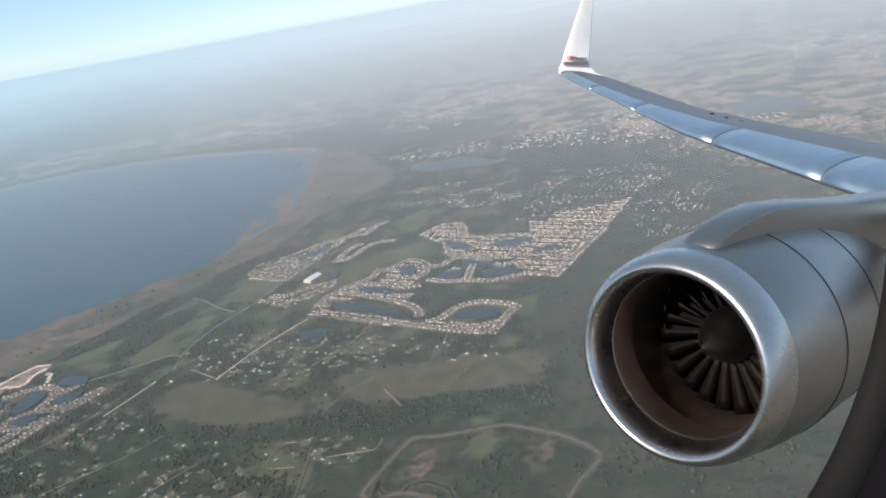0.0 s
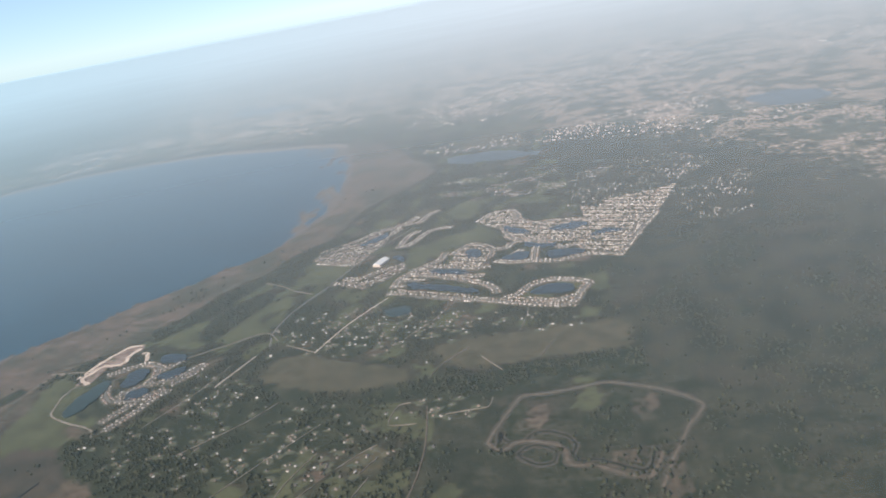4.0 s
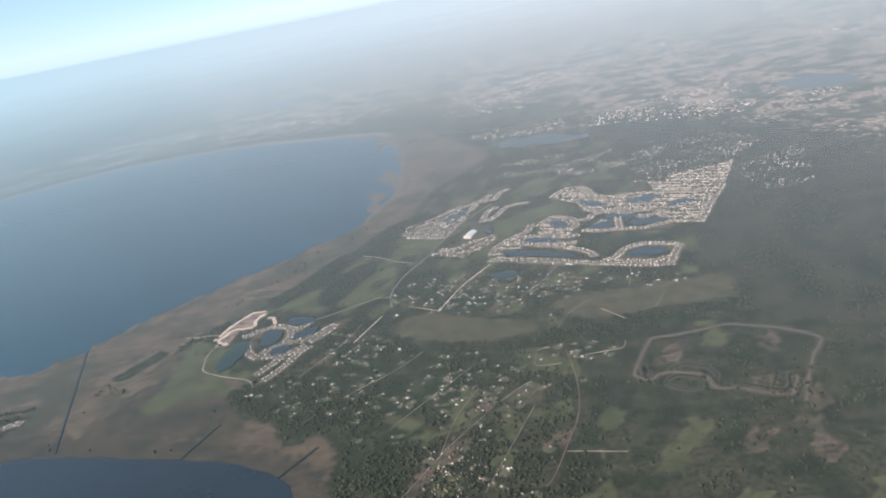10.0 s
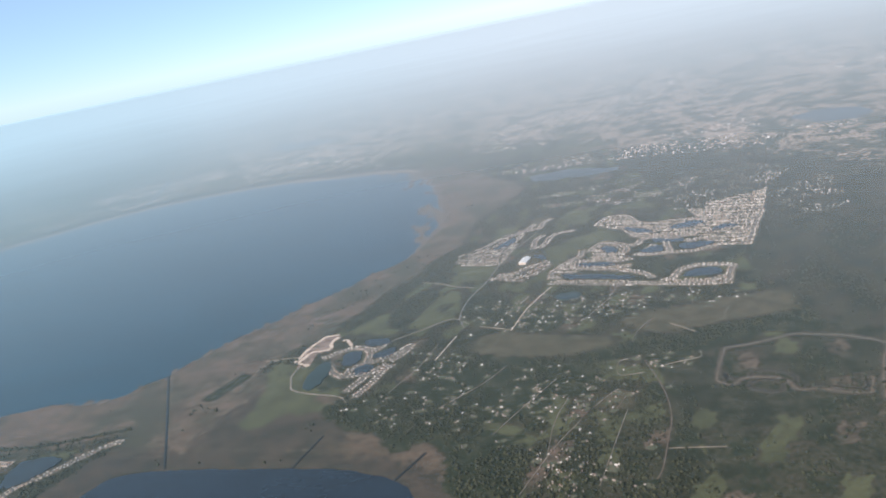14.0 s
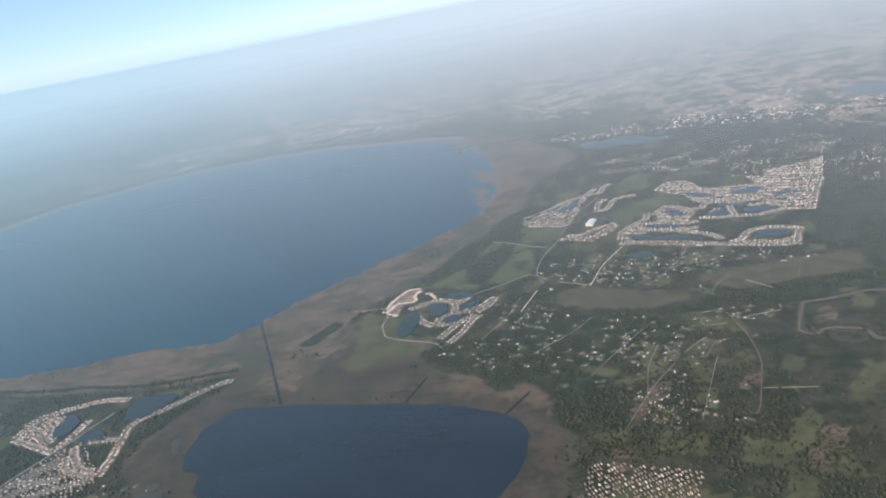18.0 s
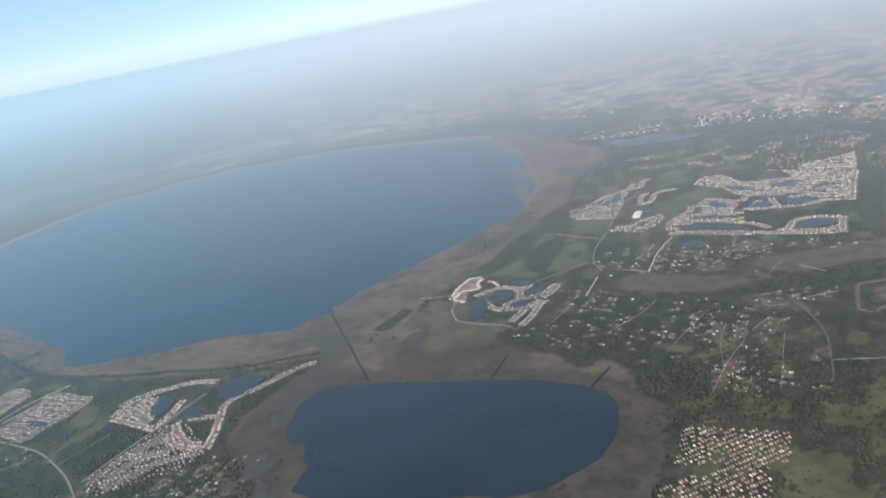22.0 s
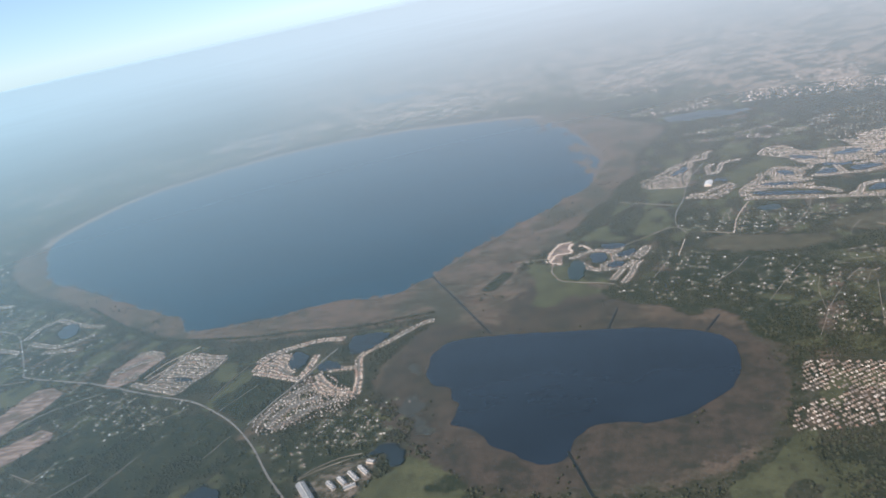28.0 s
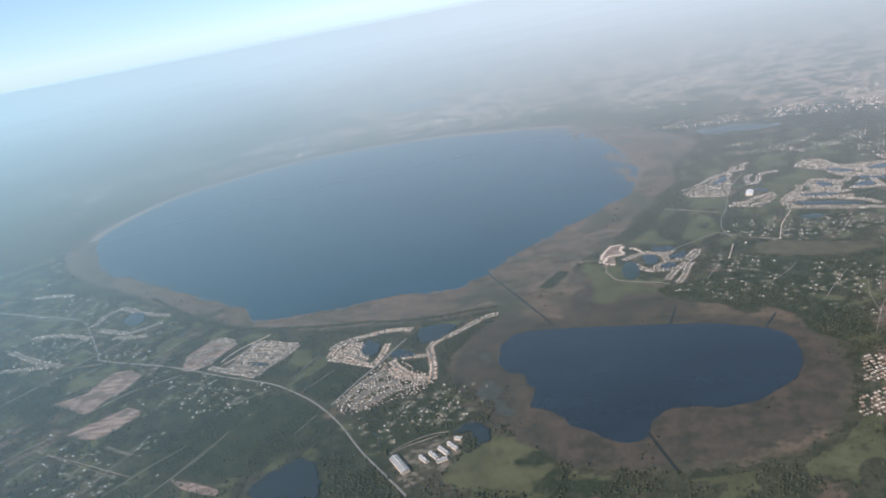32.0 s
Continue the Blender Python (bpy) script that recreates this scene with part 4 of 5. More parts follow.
# ---- roads ----
strip("road", spline(plan(HIGHWAY[0]), 2.0), 0.46, 0.16, ROADS, "pale grey two-lane highway through the woods", "road")
for i, text in enumerate(LANES + TRAILER_LANES):
    strip("road", spline(plan(text), 1.5), 0.12, 0.10 + 0.002 * i, LANE, "narrow pale sandy lane", "road", 0.25)
for text in SAND_BANKS:
    strip("ground", ragged(spline(plan(text), 0.6), 0.35, 2.0), 1.05, 0.07, SAND, "pale bare sand bank on a building site", "sand bank", 0.3)
for text in BANK_PATHS:
    strip("ground", ragged(spline(plan(text), 0.6), 0.3, 2.0), 0.4, 0.06, LANE, "worn sandy bank along the lawn", "sand bank", 0.35)
for k, text in enumerate(DITCHES):
    line = ragged(spline(plan(text), 0.6), 0.22, 2.4)
    strip("road", line, 0.6 if k else 0.42, 0.05 + 0.008 * k, DIRT, "brown dirt track round the swamp", "track", 0.3)
    strip("ground", ragged(line, 0.2, 1.5), 1.3, 0.03 + 0.004 * k, BARE_BANK, "worn grassy bank beside the swamp track", "bank", 0.4)
for text in DITCH_RINGS:
    line = ragged(spline(plan(text), 0.5), 0.12, 2.0)
    strip("ground", ragged(line, 0.15, 1.5), 1.25, 0.04, BARE_BANK, "worn grassy bank round the swamp ditch", "bank", 0.3)
    strip("canal", line, 0.4, 0.07, DITCH, "dark ditch full of still water in the swamp", "ditch", 0.35)
for text in WHITE_LANES:
    strip("road", spline(plan(text), 1.0), 0.21, 0.14, SAND, "straight lane of pale sand", "road", 0.12)
for text in ESTATE_ROADS:
    strip("road", spline(plan(text), 1.0), 0.25, 0.13, ROADS, "grey road between the estates", "road", 0.05)
strip("road", spline(plan(POINT_ROAD[0]), 1.0), 0.34, 0.2, DRIVE_GREY, "straight grey estate road", "road")
for text in TRACKS:
    strip("road", spline(plan(text), 1.5), 0.26, 0.12, DIRT, "grey country road beside a ditch", "road", 0.2)

# ---- occupied ground, for where trees may stand ----
RX, RY, RS = -580.0, -30.0, 1.0
rnx, rny = 730, 530
mx, my = np.meshgrid(RX + np.arange(rnx) * RS, RY + np.arange(rny) * RS)
taken = np.zeros(mx.shape, bool)
woody = np.zeros(mx.shape)


def paint(poly, grow, field=None, value=1.0):
    poly = np.asarray(poly)
    lo, hi = poly.min(0) - abs(grow) - 2, poly.max(0) + abs(grow) + 2
    i0, i1 = np.clip(((lo[0] - RX) / RS, (hi[0] - RX) / RS), 0, rnx).astype(int)
    j0, j1 = np.clip(((lo[1] - RY) / RS, (hi[1] - RY) / RS), 0, rny).astype(int)
    if i1 <= i0 or j1 <= j0:
        return
    s = (slice(j0, j1), slice(i0, i1))
    hit = signed(mx[s], my[s], poly) > -grow
    if field is None:
        taken[s] |= hit
    else:
        field[s] = np.where(hit, value, field[s])


def paint_line(line, reach):
    for x, y in spline(line, 1.0):
        i0, j0 = int((x - RX - reach) / RS), int((y - RY - reach) / RS)
        k = int(2 * reach / RS) + 2
        if 0 <= i0 < rnx - k and 0 <= j0 < rny - k:
            s = (slice(j0, j0 + k), slice(i0, i0 + k))
            taken[s] |= np.hypot(mx[s] - x, my[s] - y) < reach


def at(field, x, y):
    return field[np.clip(((y - RY) / RS).astype(int), 0, rny - 1), np.clip(((x - RX) / RS).astype(int), 0, rnx - 1)]


paint(lake_line, 1.5)
paint(bay_line, 1.0)
for text in PONDS + MOSSY + FAR_LAKES:
    paint(spline(plan(text), 1.0, True), 0.6)
for text in SAND_LOTS + YARD + MEADOWS + GREENS + DRY_FIELDS + TRAILER_PARK:
    paint(plan(text), 0.0)
for text in LANES + TRACKS + CANALS + HIGHWAY + POINT_ROAD + WHITE_LANES + ESTATE_ROADS:
    paint_line(plan(text), 1.0)

# ---- houses ----
def roof_on_object(name, tones):
    m = Mat(name, 0.75, 0, 0.3)
    r, c = m.random(), tones[0]
    for i, tone in enumerate(tones[1:]):
        k = (i + 1) / len(tones)
        c = m.mix(m.ramp(r, k - 0.01, k + 0.01), c, tone)
    return m.colour(m.mix(m.ramp(m.noise(6.0, 4), 0.4, 0.7, 0, 0.3), c, (0.25, 0.2, 0.17))).m


TILE = roof_on_object("roof_tiles", [(0.28, 0.21, 0.16), (0.40, 0.32, 0.25), (0.22, 0.17, 0.13), (0.50, 0.43, 0.36), (0.30, 0.18, 0.13)])
STUCCO = roof_on_object("stucco", [(0.48, 0.40, 0.33), (0.40, 0.32, 0.25), (0.55, 0.49, 0.43)])
DRIVE = plain("driveway_concrete", (0.45, 0.42, 0.38), (0.58, 0.55, 0.50), 0.9, 3.0)


def wall_box(x0, y0, x1, y1, h):
    v = [(x0, y0, 0), (x1, y0, 0), (x1, y1, 0), (x0, y1, 0), (x0, y0, h), (x1, y0, h), (x1, y1, h), (x0, y1, h)]
    return v, [(0, 1, 5, 4), (1, 2, 6, 5), (2, 3, 7, 6), (3, 0, 4, 7), (4, 5, 6, 7)]


def hip_roof(x0, y0, x1, y1, h, rise, eave=0.05):
    x0, y0, x1, y1 = x0 - eave, y0 - eave, x1 + eave, y1 + eave
    w, d = x1 - x0, y1 - y0
    if w >= d:
        a, b = (x0 + d / 2, (y0 + y1) / 2, h + rise), (x1 - d / 2, (y0 + y1) / 2, h + rise)
        f = [(0, 1, 5, 4), (1, 2, 5), (2, 3, 4, 5), (3, 0, 4)]
    else:
        a, b = ((x0 + x1) / 2, y0 + w / 2, h + rise), ((x0 + x1) / 2, y1 - w / 2, h + rise)
        f = [(0, 1, 4), (1, 2, 5, 4), (2, 3, 5), (3, 0, 4, 5)]
    return [(x0, y0, h), (x1, y0, h), (x1, y1, h), (x0, y1, h), a, b], f + [(3, 2, 1, 0)]


def joined(shapes):
    verts, faces = [], []
    for v, f in shapes:
        k = len(verts)
        verts += v
        faces += [tuple(i + k for i in q) for q in f]
    return verts, faces


def house(w, d, wing):
    """One house on its plot: walls, hip roof, garage with its own roof, driveway; the front looks to -y."""
    base = tagged(new("house"), "pale stucco suburban house with a tiled hip roof", "house", "estate houses")
    mesh_object("wall", *joined([wall_box(-w / 2, -d / 2, w / 2, d / 2, 0.22)]), STUCCO, base)
    mesh_object("roof", *joined([hip_roof(-w / 2, -d / 2, w / 2, d / 2, 0.22, 0.16)]), TILE, base)
    x0, x1, y0 = wing * w / 2 - 0.17, wing * w / 2 + 0.17, -d / 2 - 0.24
    mesh_object("garage", *joined([wall_box(x0, y0, x1, -d / 2 + 0.1, 0.20), hip_roof(x0, y0, x1, -d / 2 + 0.1, 0.20, 0.11)]), TILE, base)
    mesh_object("driveway", [(x0 + 0.04, y0 - 0.5, 0), (x1 - 0.04, y0 - 0.5, 0), (x1 - 0.04, y0, 0), (x0 + 0.04, y0, 0), (x0 + 0.04, y0 - 0.5, 0.012), (x1 - 0.04, y0 - 0.5, 0.012), (x1 - 0.04, y0, 0.012), (x0 + 0.04, y0, 0.012)],
                [(4, 5, 6, 7), (0, 1, 5, 4), (1, 2, 6, 5), (3, 0, 4, 7)], DRIVE, base)
    return base


PROTOS = [house(0.48, 0.42, -0.5), house(0.52, 0.38, 0.45), house(0.45, 0.44, 0.3)]
placed = [0, 0, 0]


def put_house(x, y, turn, z):
    k = int(rng.integers(3))
    m = pose(x, y, z, 0, 0, math.degrees(turn))
    if placed[k] == 0:
        PROTOS[k].matrix_basis = m
    else:
        copy_thing(PROTOS[k], m)
    placed[k] += 1


spots, streets = {}, []


def free(x, y, gap):
    """True where no house stands within gap; takes the place."""
    i, j = int(x // 1.0), int(y // 1.0)
    for a in range(i - 1, i + 2):
        for b in range(j - 1, j + 2):
            if any(math.hypot(x - p, y - q) < gap for p, q in spots.get((a, b), ())):
                return False
    spots.setdefault((i, j), []).append((x, y))
    return True


def street_houses(lines, gap, back, skip=0.06):
    """Places along both sides of each street, none on water, on another street or on another house."""
    all_lines = [spline(plan(t), 0.4) for t in lines]
    cloud = np.vstack(all_lines)
    out = []
    streets.append(cloud)
    for line in all_lines:
        d = np.gradient(line, axis=0)
        run = np.concatenate([[0], np.cumsum(np.hypot(*np.diff(line, axis=0).T))])
        for side in (-1, 1):
            s = gap / 2 + rng.uniform(0, 0.3)
            while s < run[-1]:
                i = min(int(np.searchsorted(run, s)), len(line) - 1)
                n = np.array([-d[i, 1], d[i, 0]]) / (np.hypot(*d[i]) + 1e-9)
                p = line[i] + n * side * (back + rng.uniform(-0.16, 0.16))
                clear = np.hypot(*(cloud - p).T).min() > back * 0.72 
                if clear and not at(water, np.array([p[0]]), np.array([p[1]]))[0] and rng.uniform() > skip and free(p[0], p[1], gap * 0.82):
                    out.append((p[0], p[1], math.atan2(n[1] * side, n[0] * side) - math.pi / 2))
                s += gap * rng.uniform(0.86, 1.2)
    return out


water = np.zeros(mx.shape)
for text in PONDS + MOSSY + REED_POOLS + FAR_LAKES:
    paint(spline(plan(text), 1.0, True), 0.0, water)
paint(lake_line, 0.0, water)
paint(bay_line, 0.0, water)

level = 0.02
stuff_walls, stuff_roofs, home_walls, home_roofs = [], [], [], []


def stuff_house(x, y, turn, z, w, d, walls=stuff_walls, roofs=stuff_roofs):
    c, s = math.cos(turn), math.sin(turn)
    for shape, where in ((wall_box(-w / 2, -d / 2, w / 2, d / 2, 0.22), walls), (hip_roof(-w / 2, -d / 2, w / 2, d / 2, 0.22, 0.16), roofs)):
        where.append(([(x + c * a - s * b, y + s * a + c * b, z + h) for a, b, h in shape[0]], shape[1]))


for lines_, gap, back, things in ((POINT_STREETS, 0.72, 0.76, True), (GOLF_STREETS, 0.70, 0.76, True), (SHORE_STREETS, 0.66, 0.76, False), (NORTH_STREETS, 0.66, 0.76, False),
                                  (PARK_STREETS, 0.78, 0.80, False), (FAR_STREETS, 1.1, 1.0, False)):
    for text in lines_:
        line = spline(plan(text), 0.8)
        strip("plot", line, 2.9 if gap < 0.75 else 3.0, level, PLOT, "pale lawns and drives along an estate street", "plots", 0.08)
        strip("road", line, 0.42, level + 0.1, ROADS, "narrow grey estate street", "road")
        level += 0.0015
        paint_line(plan(text), 1.9)
    for x, y, turn in street_houses(lines_, gap, back):
        if things and sum(placed) < 300:
            put_house(x, y, turn, level)
        else:
            stuff_house(x, y, turn, level, rng.uniform(0.34, 0.52), rng.uniform(0.30, 0.44))

for text in INFILL:
    poly = plan(text)
    q = rng.uniform(poly.min(0), poly.max(0), (int(np.ptp(poly, 0).prod() * 1.6), 2))
    near = np.vstack(streets)
    for x, y in q[(signed(q[:, 0], q[:, 1], poly) > 0.2) & (at(water, q[:, 0], q[:, 1]) == 0)]:
        if np.hypot(near[:, 0] - x, near[:, 1] - y).min() > 0.5 and free(x, y, 0.74):
            stuff_house(x, y, radians(23) + rng.normal(0, 0.3), level, rng.uniform(0.34, 0.5), rng.uniform(0.28, 0.4))
gardens = []
# built-up blocks: back streets in even rows, with houses on both sides
for texts, heading, apart in ((NORTH_BLOCKS, -27, 3.5), (SHORE_BLOCKS, 36, 3.0), (PARK_BLOCKS, -18, 2.8)):
    ux, uy = math.cos(radians(heading)), math.sin(radians(heading))
    near = np.vstack(streets)
    for text in texts:
        poly = plan(text)
        edge = np.vstack([np.linspace(a, b, 24, endpoint=False) for a, b in zip(poly, np.roll(poly, -1, 0))])
        sheet("plot", ragged(edge, 0.25, 3.0), level, PLOT, "pale lawns and drives of an estate block", "plots")
        level += 0.0015
        along, across = poly @ (ux, uy), poly @ (-uy, ux)
        for v in np.arange(across.min() + 0.9, across.max(), apart):
            u = np.arange(along.min(), along.max(), 0.33)
            row = np.stack([u * ux - v * uy, u * uy + v * ux], 1)
            inside = (signed(row[:, 0], row[:, 1], poly) > 0.2) & (at(water, row[:, 0], row[:, 1]) == 0)
            for run in np.split(np.arange(len(u)), np.flatnonzero(np.diff(inside.astype(int))) + 1):
                if len(run) > 6 and inside[run[0]]:
                    strip("road", row[run], 0.3, level + 0.1, ROADS, "narrow grey estate street", "road")
                    level += 0.0005
            back = row[inside] + np.array((-uy, ux)) * apart / 2
            gardens.append(np.repeat(back, 2, 0) + rng.normal(0, 0.22, (2 * len(back), 2)))
            for k in range(0, len(u), 2):
                for side in (-0.74, 0.74):
                    x, y = row[k] + np.array((-uy, ux)) * (side + rng.uniform(-0.1, 0.1)) + np.array((ux, uy)) * rng.uniform(-0.06, 0.06)
                    spot = np.array([x]), np.array([y])
                    if signed(*spot, poly)[0] > 0.1 and not at(water, *spot)[0] and np.hypot(near[:, 0] - x, near[:, 1] - y).min() > 0.5 and rng.uniform() > 0.22 and free(x, y, 0.56):
                        stuff_house(x, y, radians(heading) + rng.normal(0, 0.1), level, rng.uniform(0.34, 0.52), rng.uniform(0.28, 0.42))

# scattered homes among the trees, in loose rows, each in its clearing
clearings = []


def clearing(x, y, z):
    size = rng.uniform(0.4, 0.95)
    t = np.arange(9) / 9 * 2 * math.pi
    r = size * rng.uniform(0.6, 1.3, 9)
    ring = [(x + a * math.cos(b) * 1.3, y + a * math.sin(b), z) for a, b in zip(r, t)]
    clearings.append((ring, [tuple(range(9))]))
    paint([(p[0], p[1]) for p in ring], 0.2)


for text, dense in [(t, 0.035) for t in HOMES] + [(t, 0.15) for t in CLUSTERS] + [(t, 0.115) for t in SCATTERED]:
    poly = spline(plan(text), 2.0, True)
    lo, hi = poly.min(0), poly.max(0)
    q = rng.uniform(lo, hi, (int((hi - lo).prod() * dense), 2))
    u = -q[:, 0] * math.sin(GRID) + q[:, 1] * math.cos(GRID)
    w_ = q[:, 0] * math.cos(GRID) + q[:, 1] * math.sin(GRID)
    u = np.where(rng.uniform(size=len(q)) < 0.7, np.round(u / 6.0) * 6.0 + rng.choice((-0.8, 0.8), len(q)) + rng.normal(0, 0.3, len(q)), u)
    q = np.stack([w_ * math.cos(GRID) - u * math.sin(GRID), w_ * math.sin(GRID) + u * math.cos(GRID)], 1)
    for x, y in q[signed(q[:, 0], q[:, 1], poly) > 0]:
        wet, used = at(water, np.array([x]), np.array([y]))[0], at(taken, np.array([x]), np.array([y]))[0]
        if not wet and (dense > 0.1 or not used) and free(x, y, 0.6):
            stuff_house(x, y, GRID + rng.choice((0, 1.57)) + rng.normal(0, 0.15), 0.0, rng.uniform(0.28, 0.62), rng.uniform(0.2, 0.34), home_walls, home_roofs)
            clearing(x + rng.normal(0, 0.4), y + rng.normal(0, 0.4), 0.012 + 0.00004 * len(clearings))
v, f = joined(beds)
mesh_object("reeds", v, f, REED_BED, None, "brown reed beds in the shallow lake edge", "reeds", "stuff")
v, f = joined(clearings)
mesh_object("clearings", v, f, CLEARING, None, "trodden grass and bare soil round scattered homes", "clearings", "stuff")

for text in SUBURBS + NORTH_SUBURBS:
    poly = plan(text)
    lo, hi = poly.min(0), poly.max(0)
    q = rng.uniform(lo, hi, (int((hi - lo).prod() * 0.5), 2))
    q = q[[noise.fractal((x * 0.09, y * 0.09, 9.1), 0.6, 2.2, 3) > -0.05 for x, y in q]]
    u = np.round((-q[:, 0] * math.sin(GRID) + q[:, 1] * math.cos(GRID)) / 4.0) * 4.0 + rng.choice((-1.1, 1.1), len(q)) + rng.normal(0, 0.45, len(q))
    w_ = q[:, 0] * math.cos(GRID) + q[:, 1] * math.sin(GRID)
    q = np.stack([w_ * math.cos(GRID) - u * math.sin(GRID), w_ * math.sin(GRID) + u * math.cos(GRID)], 1)
    for x, y in q[(signed(q[:, 0], q[:, 1], poly) > 0) & (at(water, q[:, 0], q[:, 1]) == 0)]:
        stuff_house(x, y, GRID + rng.choice((0, 1.57)), 0.0, rng.uniform(0.18, 0.38), rng.uniform(0.14, 0.24), *((home_walls, home_roofs) if rng.uniform() < 0.94 else (stuff_walls, stuff_roofs)))

# trailer park: rows of long pale units
parks = [plan(text) for text in TRAILER_PARK]
lo = np.vstack(parks).min(0)
for a in np.arange(0, 60, 0.66):
    for b in np.arange(0, 60, 1.25):
        x, y = lo[0] - 4 + 0.94 * a - 0.34 * b + 5, lo[1] - 4 + 0.34 * a + 0.94 * b
        if max(signed(np.array([x]), np.array([y]), p)[0] for p in parks) > 0.3 and rng.uniform() > 0.22:
            stuff_house(x + rng.uniform(-0.14, 0.14), y + rng.uniform(-0.14, 0.14), 0.35 + math.pi / 2 + rng.uniform(-0.15, 0.15), 0.0, rng.uniform(0.42, 0.62), 0.2, home_walls)
v, f = joined(stuff_walls)
mesh_object("far_house_walls", v, f, WALL, None, "pale stucco walls of many distant houses", "houses", "stuff")
v, f = joined(home_walls)
mesh_object("home_walls", v, f, HOME, None, "weathered walls of homes scattered among trees", "houses", "stuff")
v, f = joined(home_roofs)
mesh_object("home_roofs", v, f, DULL_ROOF, None, "dull grey and brown roofs of scattered homes", "houses", "stuff")
v, f = joined(stuff_roofs)
mesh_object("far_house_roofs", v, f, ROOF, None, "tan and grey roofs of many distant houses", "houses", "stuff")

# ---- trees ----
PHI = (1 + 5**0.5) / 2
ICO = np.array([(-1, PHI, 0), (1, PHI, 0), (-1, -PHI, 0), (1, -PHI, 0), (0, -1, PHI), (0, 1, PHI), (0, -1, -PHI), (0, 1, -PHI), (PHI, 0, -1), (PHI, 0, 1), (-PHI, 0, -1), (-PHI, 0, 1)]) / 1.9
ICO_F = np.array([(0, 11, 5), (0, 5, 1), (0, 1, 7), (0, 7, 10), (0, 10, 11), (1, 5, 9), (5, 11, 4), (11, 10, 2), (10, 7, 6), (7, 1, 8), (3, 9, 4), (3, 4, 2), (3, 2, 6), (3, 6, 8), (3, 8, 9),
                  (4, 9, 5), (2, 4, 11), (6, 2, 10), (8, 6, 7), (9, 8, 1)])

CROWN_F = ICO_F[ICO[ICO_F].mean(1)[:, 2] > -0.55]


def crowns(name, x, y, size, label):
    n = len(x)
    v = ICO[None] * rng.uniform(0.65, 1.35, (n, 12, 1)) * size[:, None, None] * np.array([1, 1, 0.95])
    a = rng.uniform(0, 6.3, n)
    c, s = np.cos(a)[:, None], np.sin(a)[:, None]
    v = np.stack([c * v[..., 0] - s * v[..., 1] + x[:, None], s * v[..., 0] + c * v[..., 1] + y[:, None], v[..., 2] + 0.75 * size[:, None]], -1)
    f = CROWN_F[None] + 12 * np.arange(n)[:, None, None]
    return big_mesh(name, v.reshape(-1, 3), f.reshape(-1, 3), FOLIAGE, label=label, category="trees", kind="stuff")


for text in WOODS + SHORE_WOODS:
    paint(spline(plan(text), 2.0, True), 0.0, woody)
marshy = np.zeros(mx.shape)
paint(marsh_line, 0.0, marshy)
n = 660000
tx, ty = rng.uniform(-560, 90, n), rng.uniform(10, 300, n)
lush = np.array([noise.fractal((x * 0.05, y * 0.05, 1.7), 0.5, 2.2, 5) for x, y in zip(tx, ty)])
lot = parcel(tx, ty)
chance = np.clip(0.40 + 2.0 * lush + np.where(lot > 0.62, -0.6, np.where((lot > 0.25) & (lot < 0.5), 0.35, np.where(lot < 0.12, -0.4, 0.0))), 0.03, 0.95)
chance = np.where((tx < -175) & (ty < 122), np.clip(chance + 0.25, 0, 0.95), chance)
open_east = (tx > -41) & (ty < 118)
chance = np.where((tx > -85) & (tx <= -41) & (ty > 55) & (ty < 118), np.clip(chance + 0.22, 0, 0.95), chance)
chance = np.where(open_east, chance * 0.35, chance)
chance = np.where((tx > -41) & (ty >= 118) & (ty < 166), chance * 0.55, chance)
chance = np.where((tx > 2 + 0.45 * (ty - 165)) & (ty >= 150), chance * 0.35, chance)
chance = np.where(at(marshy, tx, ty) > 0, np.clip((lush - 0.42) * 0.8, 0, 0.25), chance)
chance = np.where(at(woody, tx, ty) > 0, np.clip(0.62 + 1.6 * lush + np.where(tx > -50, 0.45, np.where(lot > 0.74, -0.5, 0.0)), 0.06, 0.98), chance)
chance *= ~at(taken, tx, ty)
chance *= np.clip(1.2 - (np.hypot(tx + 100, ty - 20) - 150) / 260, 0.45, 1)
keep = rng.uniform(0, 1, n) < chance * np.where(at(woody, tx, ty) > 0, 1.0, 0.85)
crowns("woodland", tx[keep], ty[keep], 0.10 + 0.27 * rng.uniform(0, 1, keep.sum()) ** 2, "dark green subtropical woodland seen from high above")
q = np.vstack(gardens)
q = q[(at(water, q[:, 0], q[:, 1]) == 0) & (rng.uniform(0, 1, len(q)) < 0.9)]
crowns("garden_trees", q[:, 0], q[:, 1], rng.uniform(0.11, 0.24, len(q)), "dark garden trees between estate houses")
clumps = []
for text in SHORE_WOODS:
    poly = plan(text)
    q = rng.uniform(poly.min(0), poly.max(0), (int(np.ptp(poly, 0).prod() * 1.6), 2))
    thick = np.array([noise.fractal((x * 0.16, y * 0.16, 4.4), 0.6, 2.2, 4) for x, y in q])
    clumps.append(q[(signed(q[:, 0], q[:, 1], poly) > 0) & (thick > -0.12)])
q = np.vstack(clumps)
crowns("shore_woods", q[:, 0], q[:, 1], rng.uniform(0.16, 0.38, len(q)), "dark green clumps of trees along the marsh")
for text in HEDGES:
    line = spline(plan(text), 0.5)
    line = np.repeat(line, 3, 0) + rng.normal(0, 0.35, (len(line) * 3, 2))
    crowns("hedge", line[:, 0], line[:, 1], rng.uniform(0.2, 0.42, len(line)), "dark tree line along the levee")

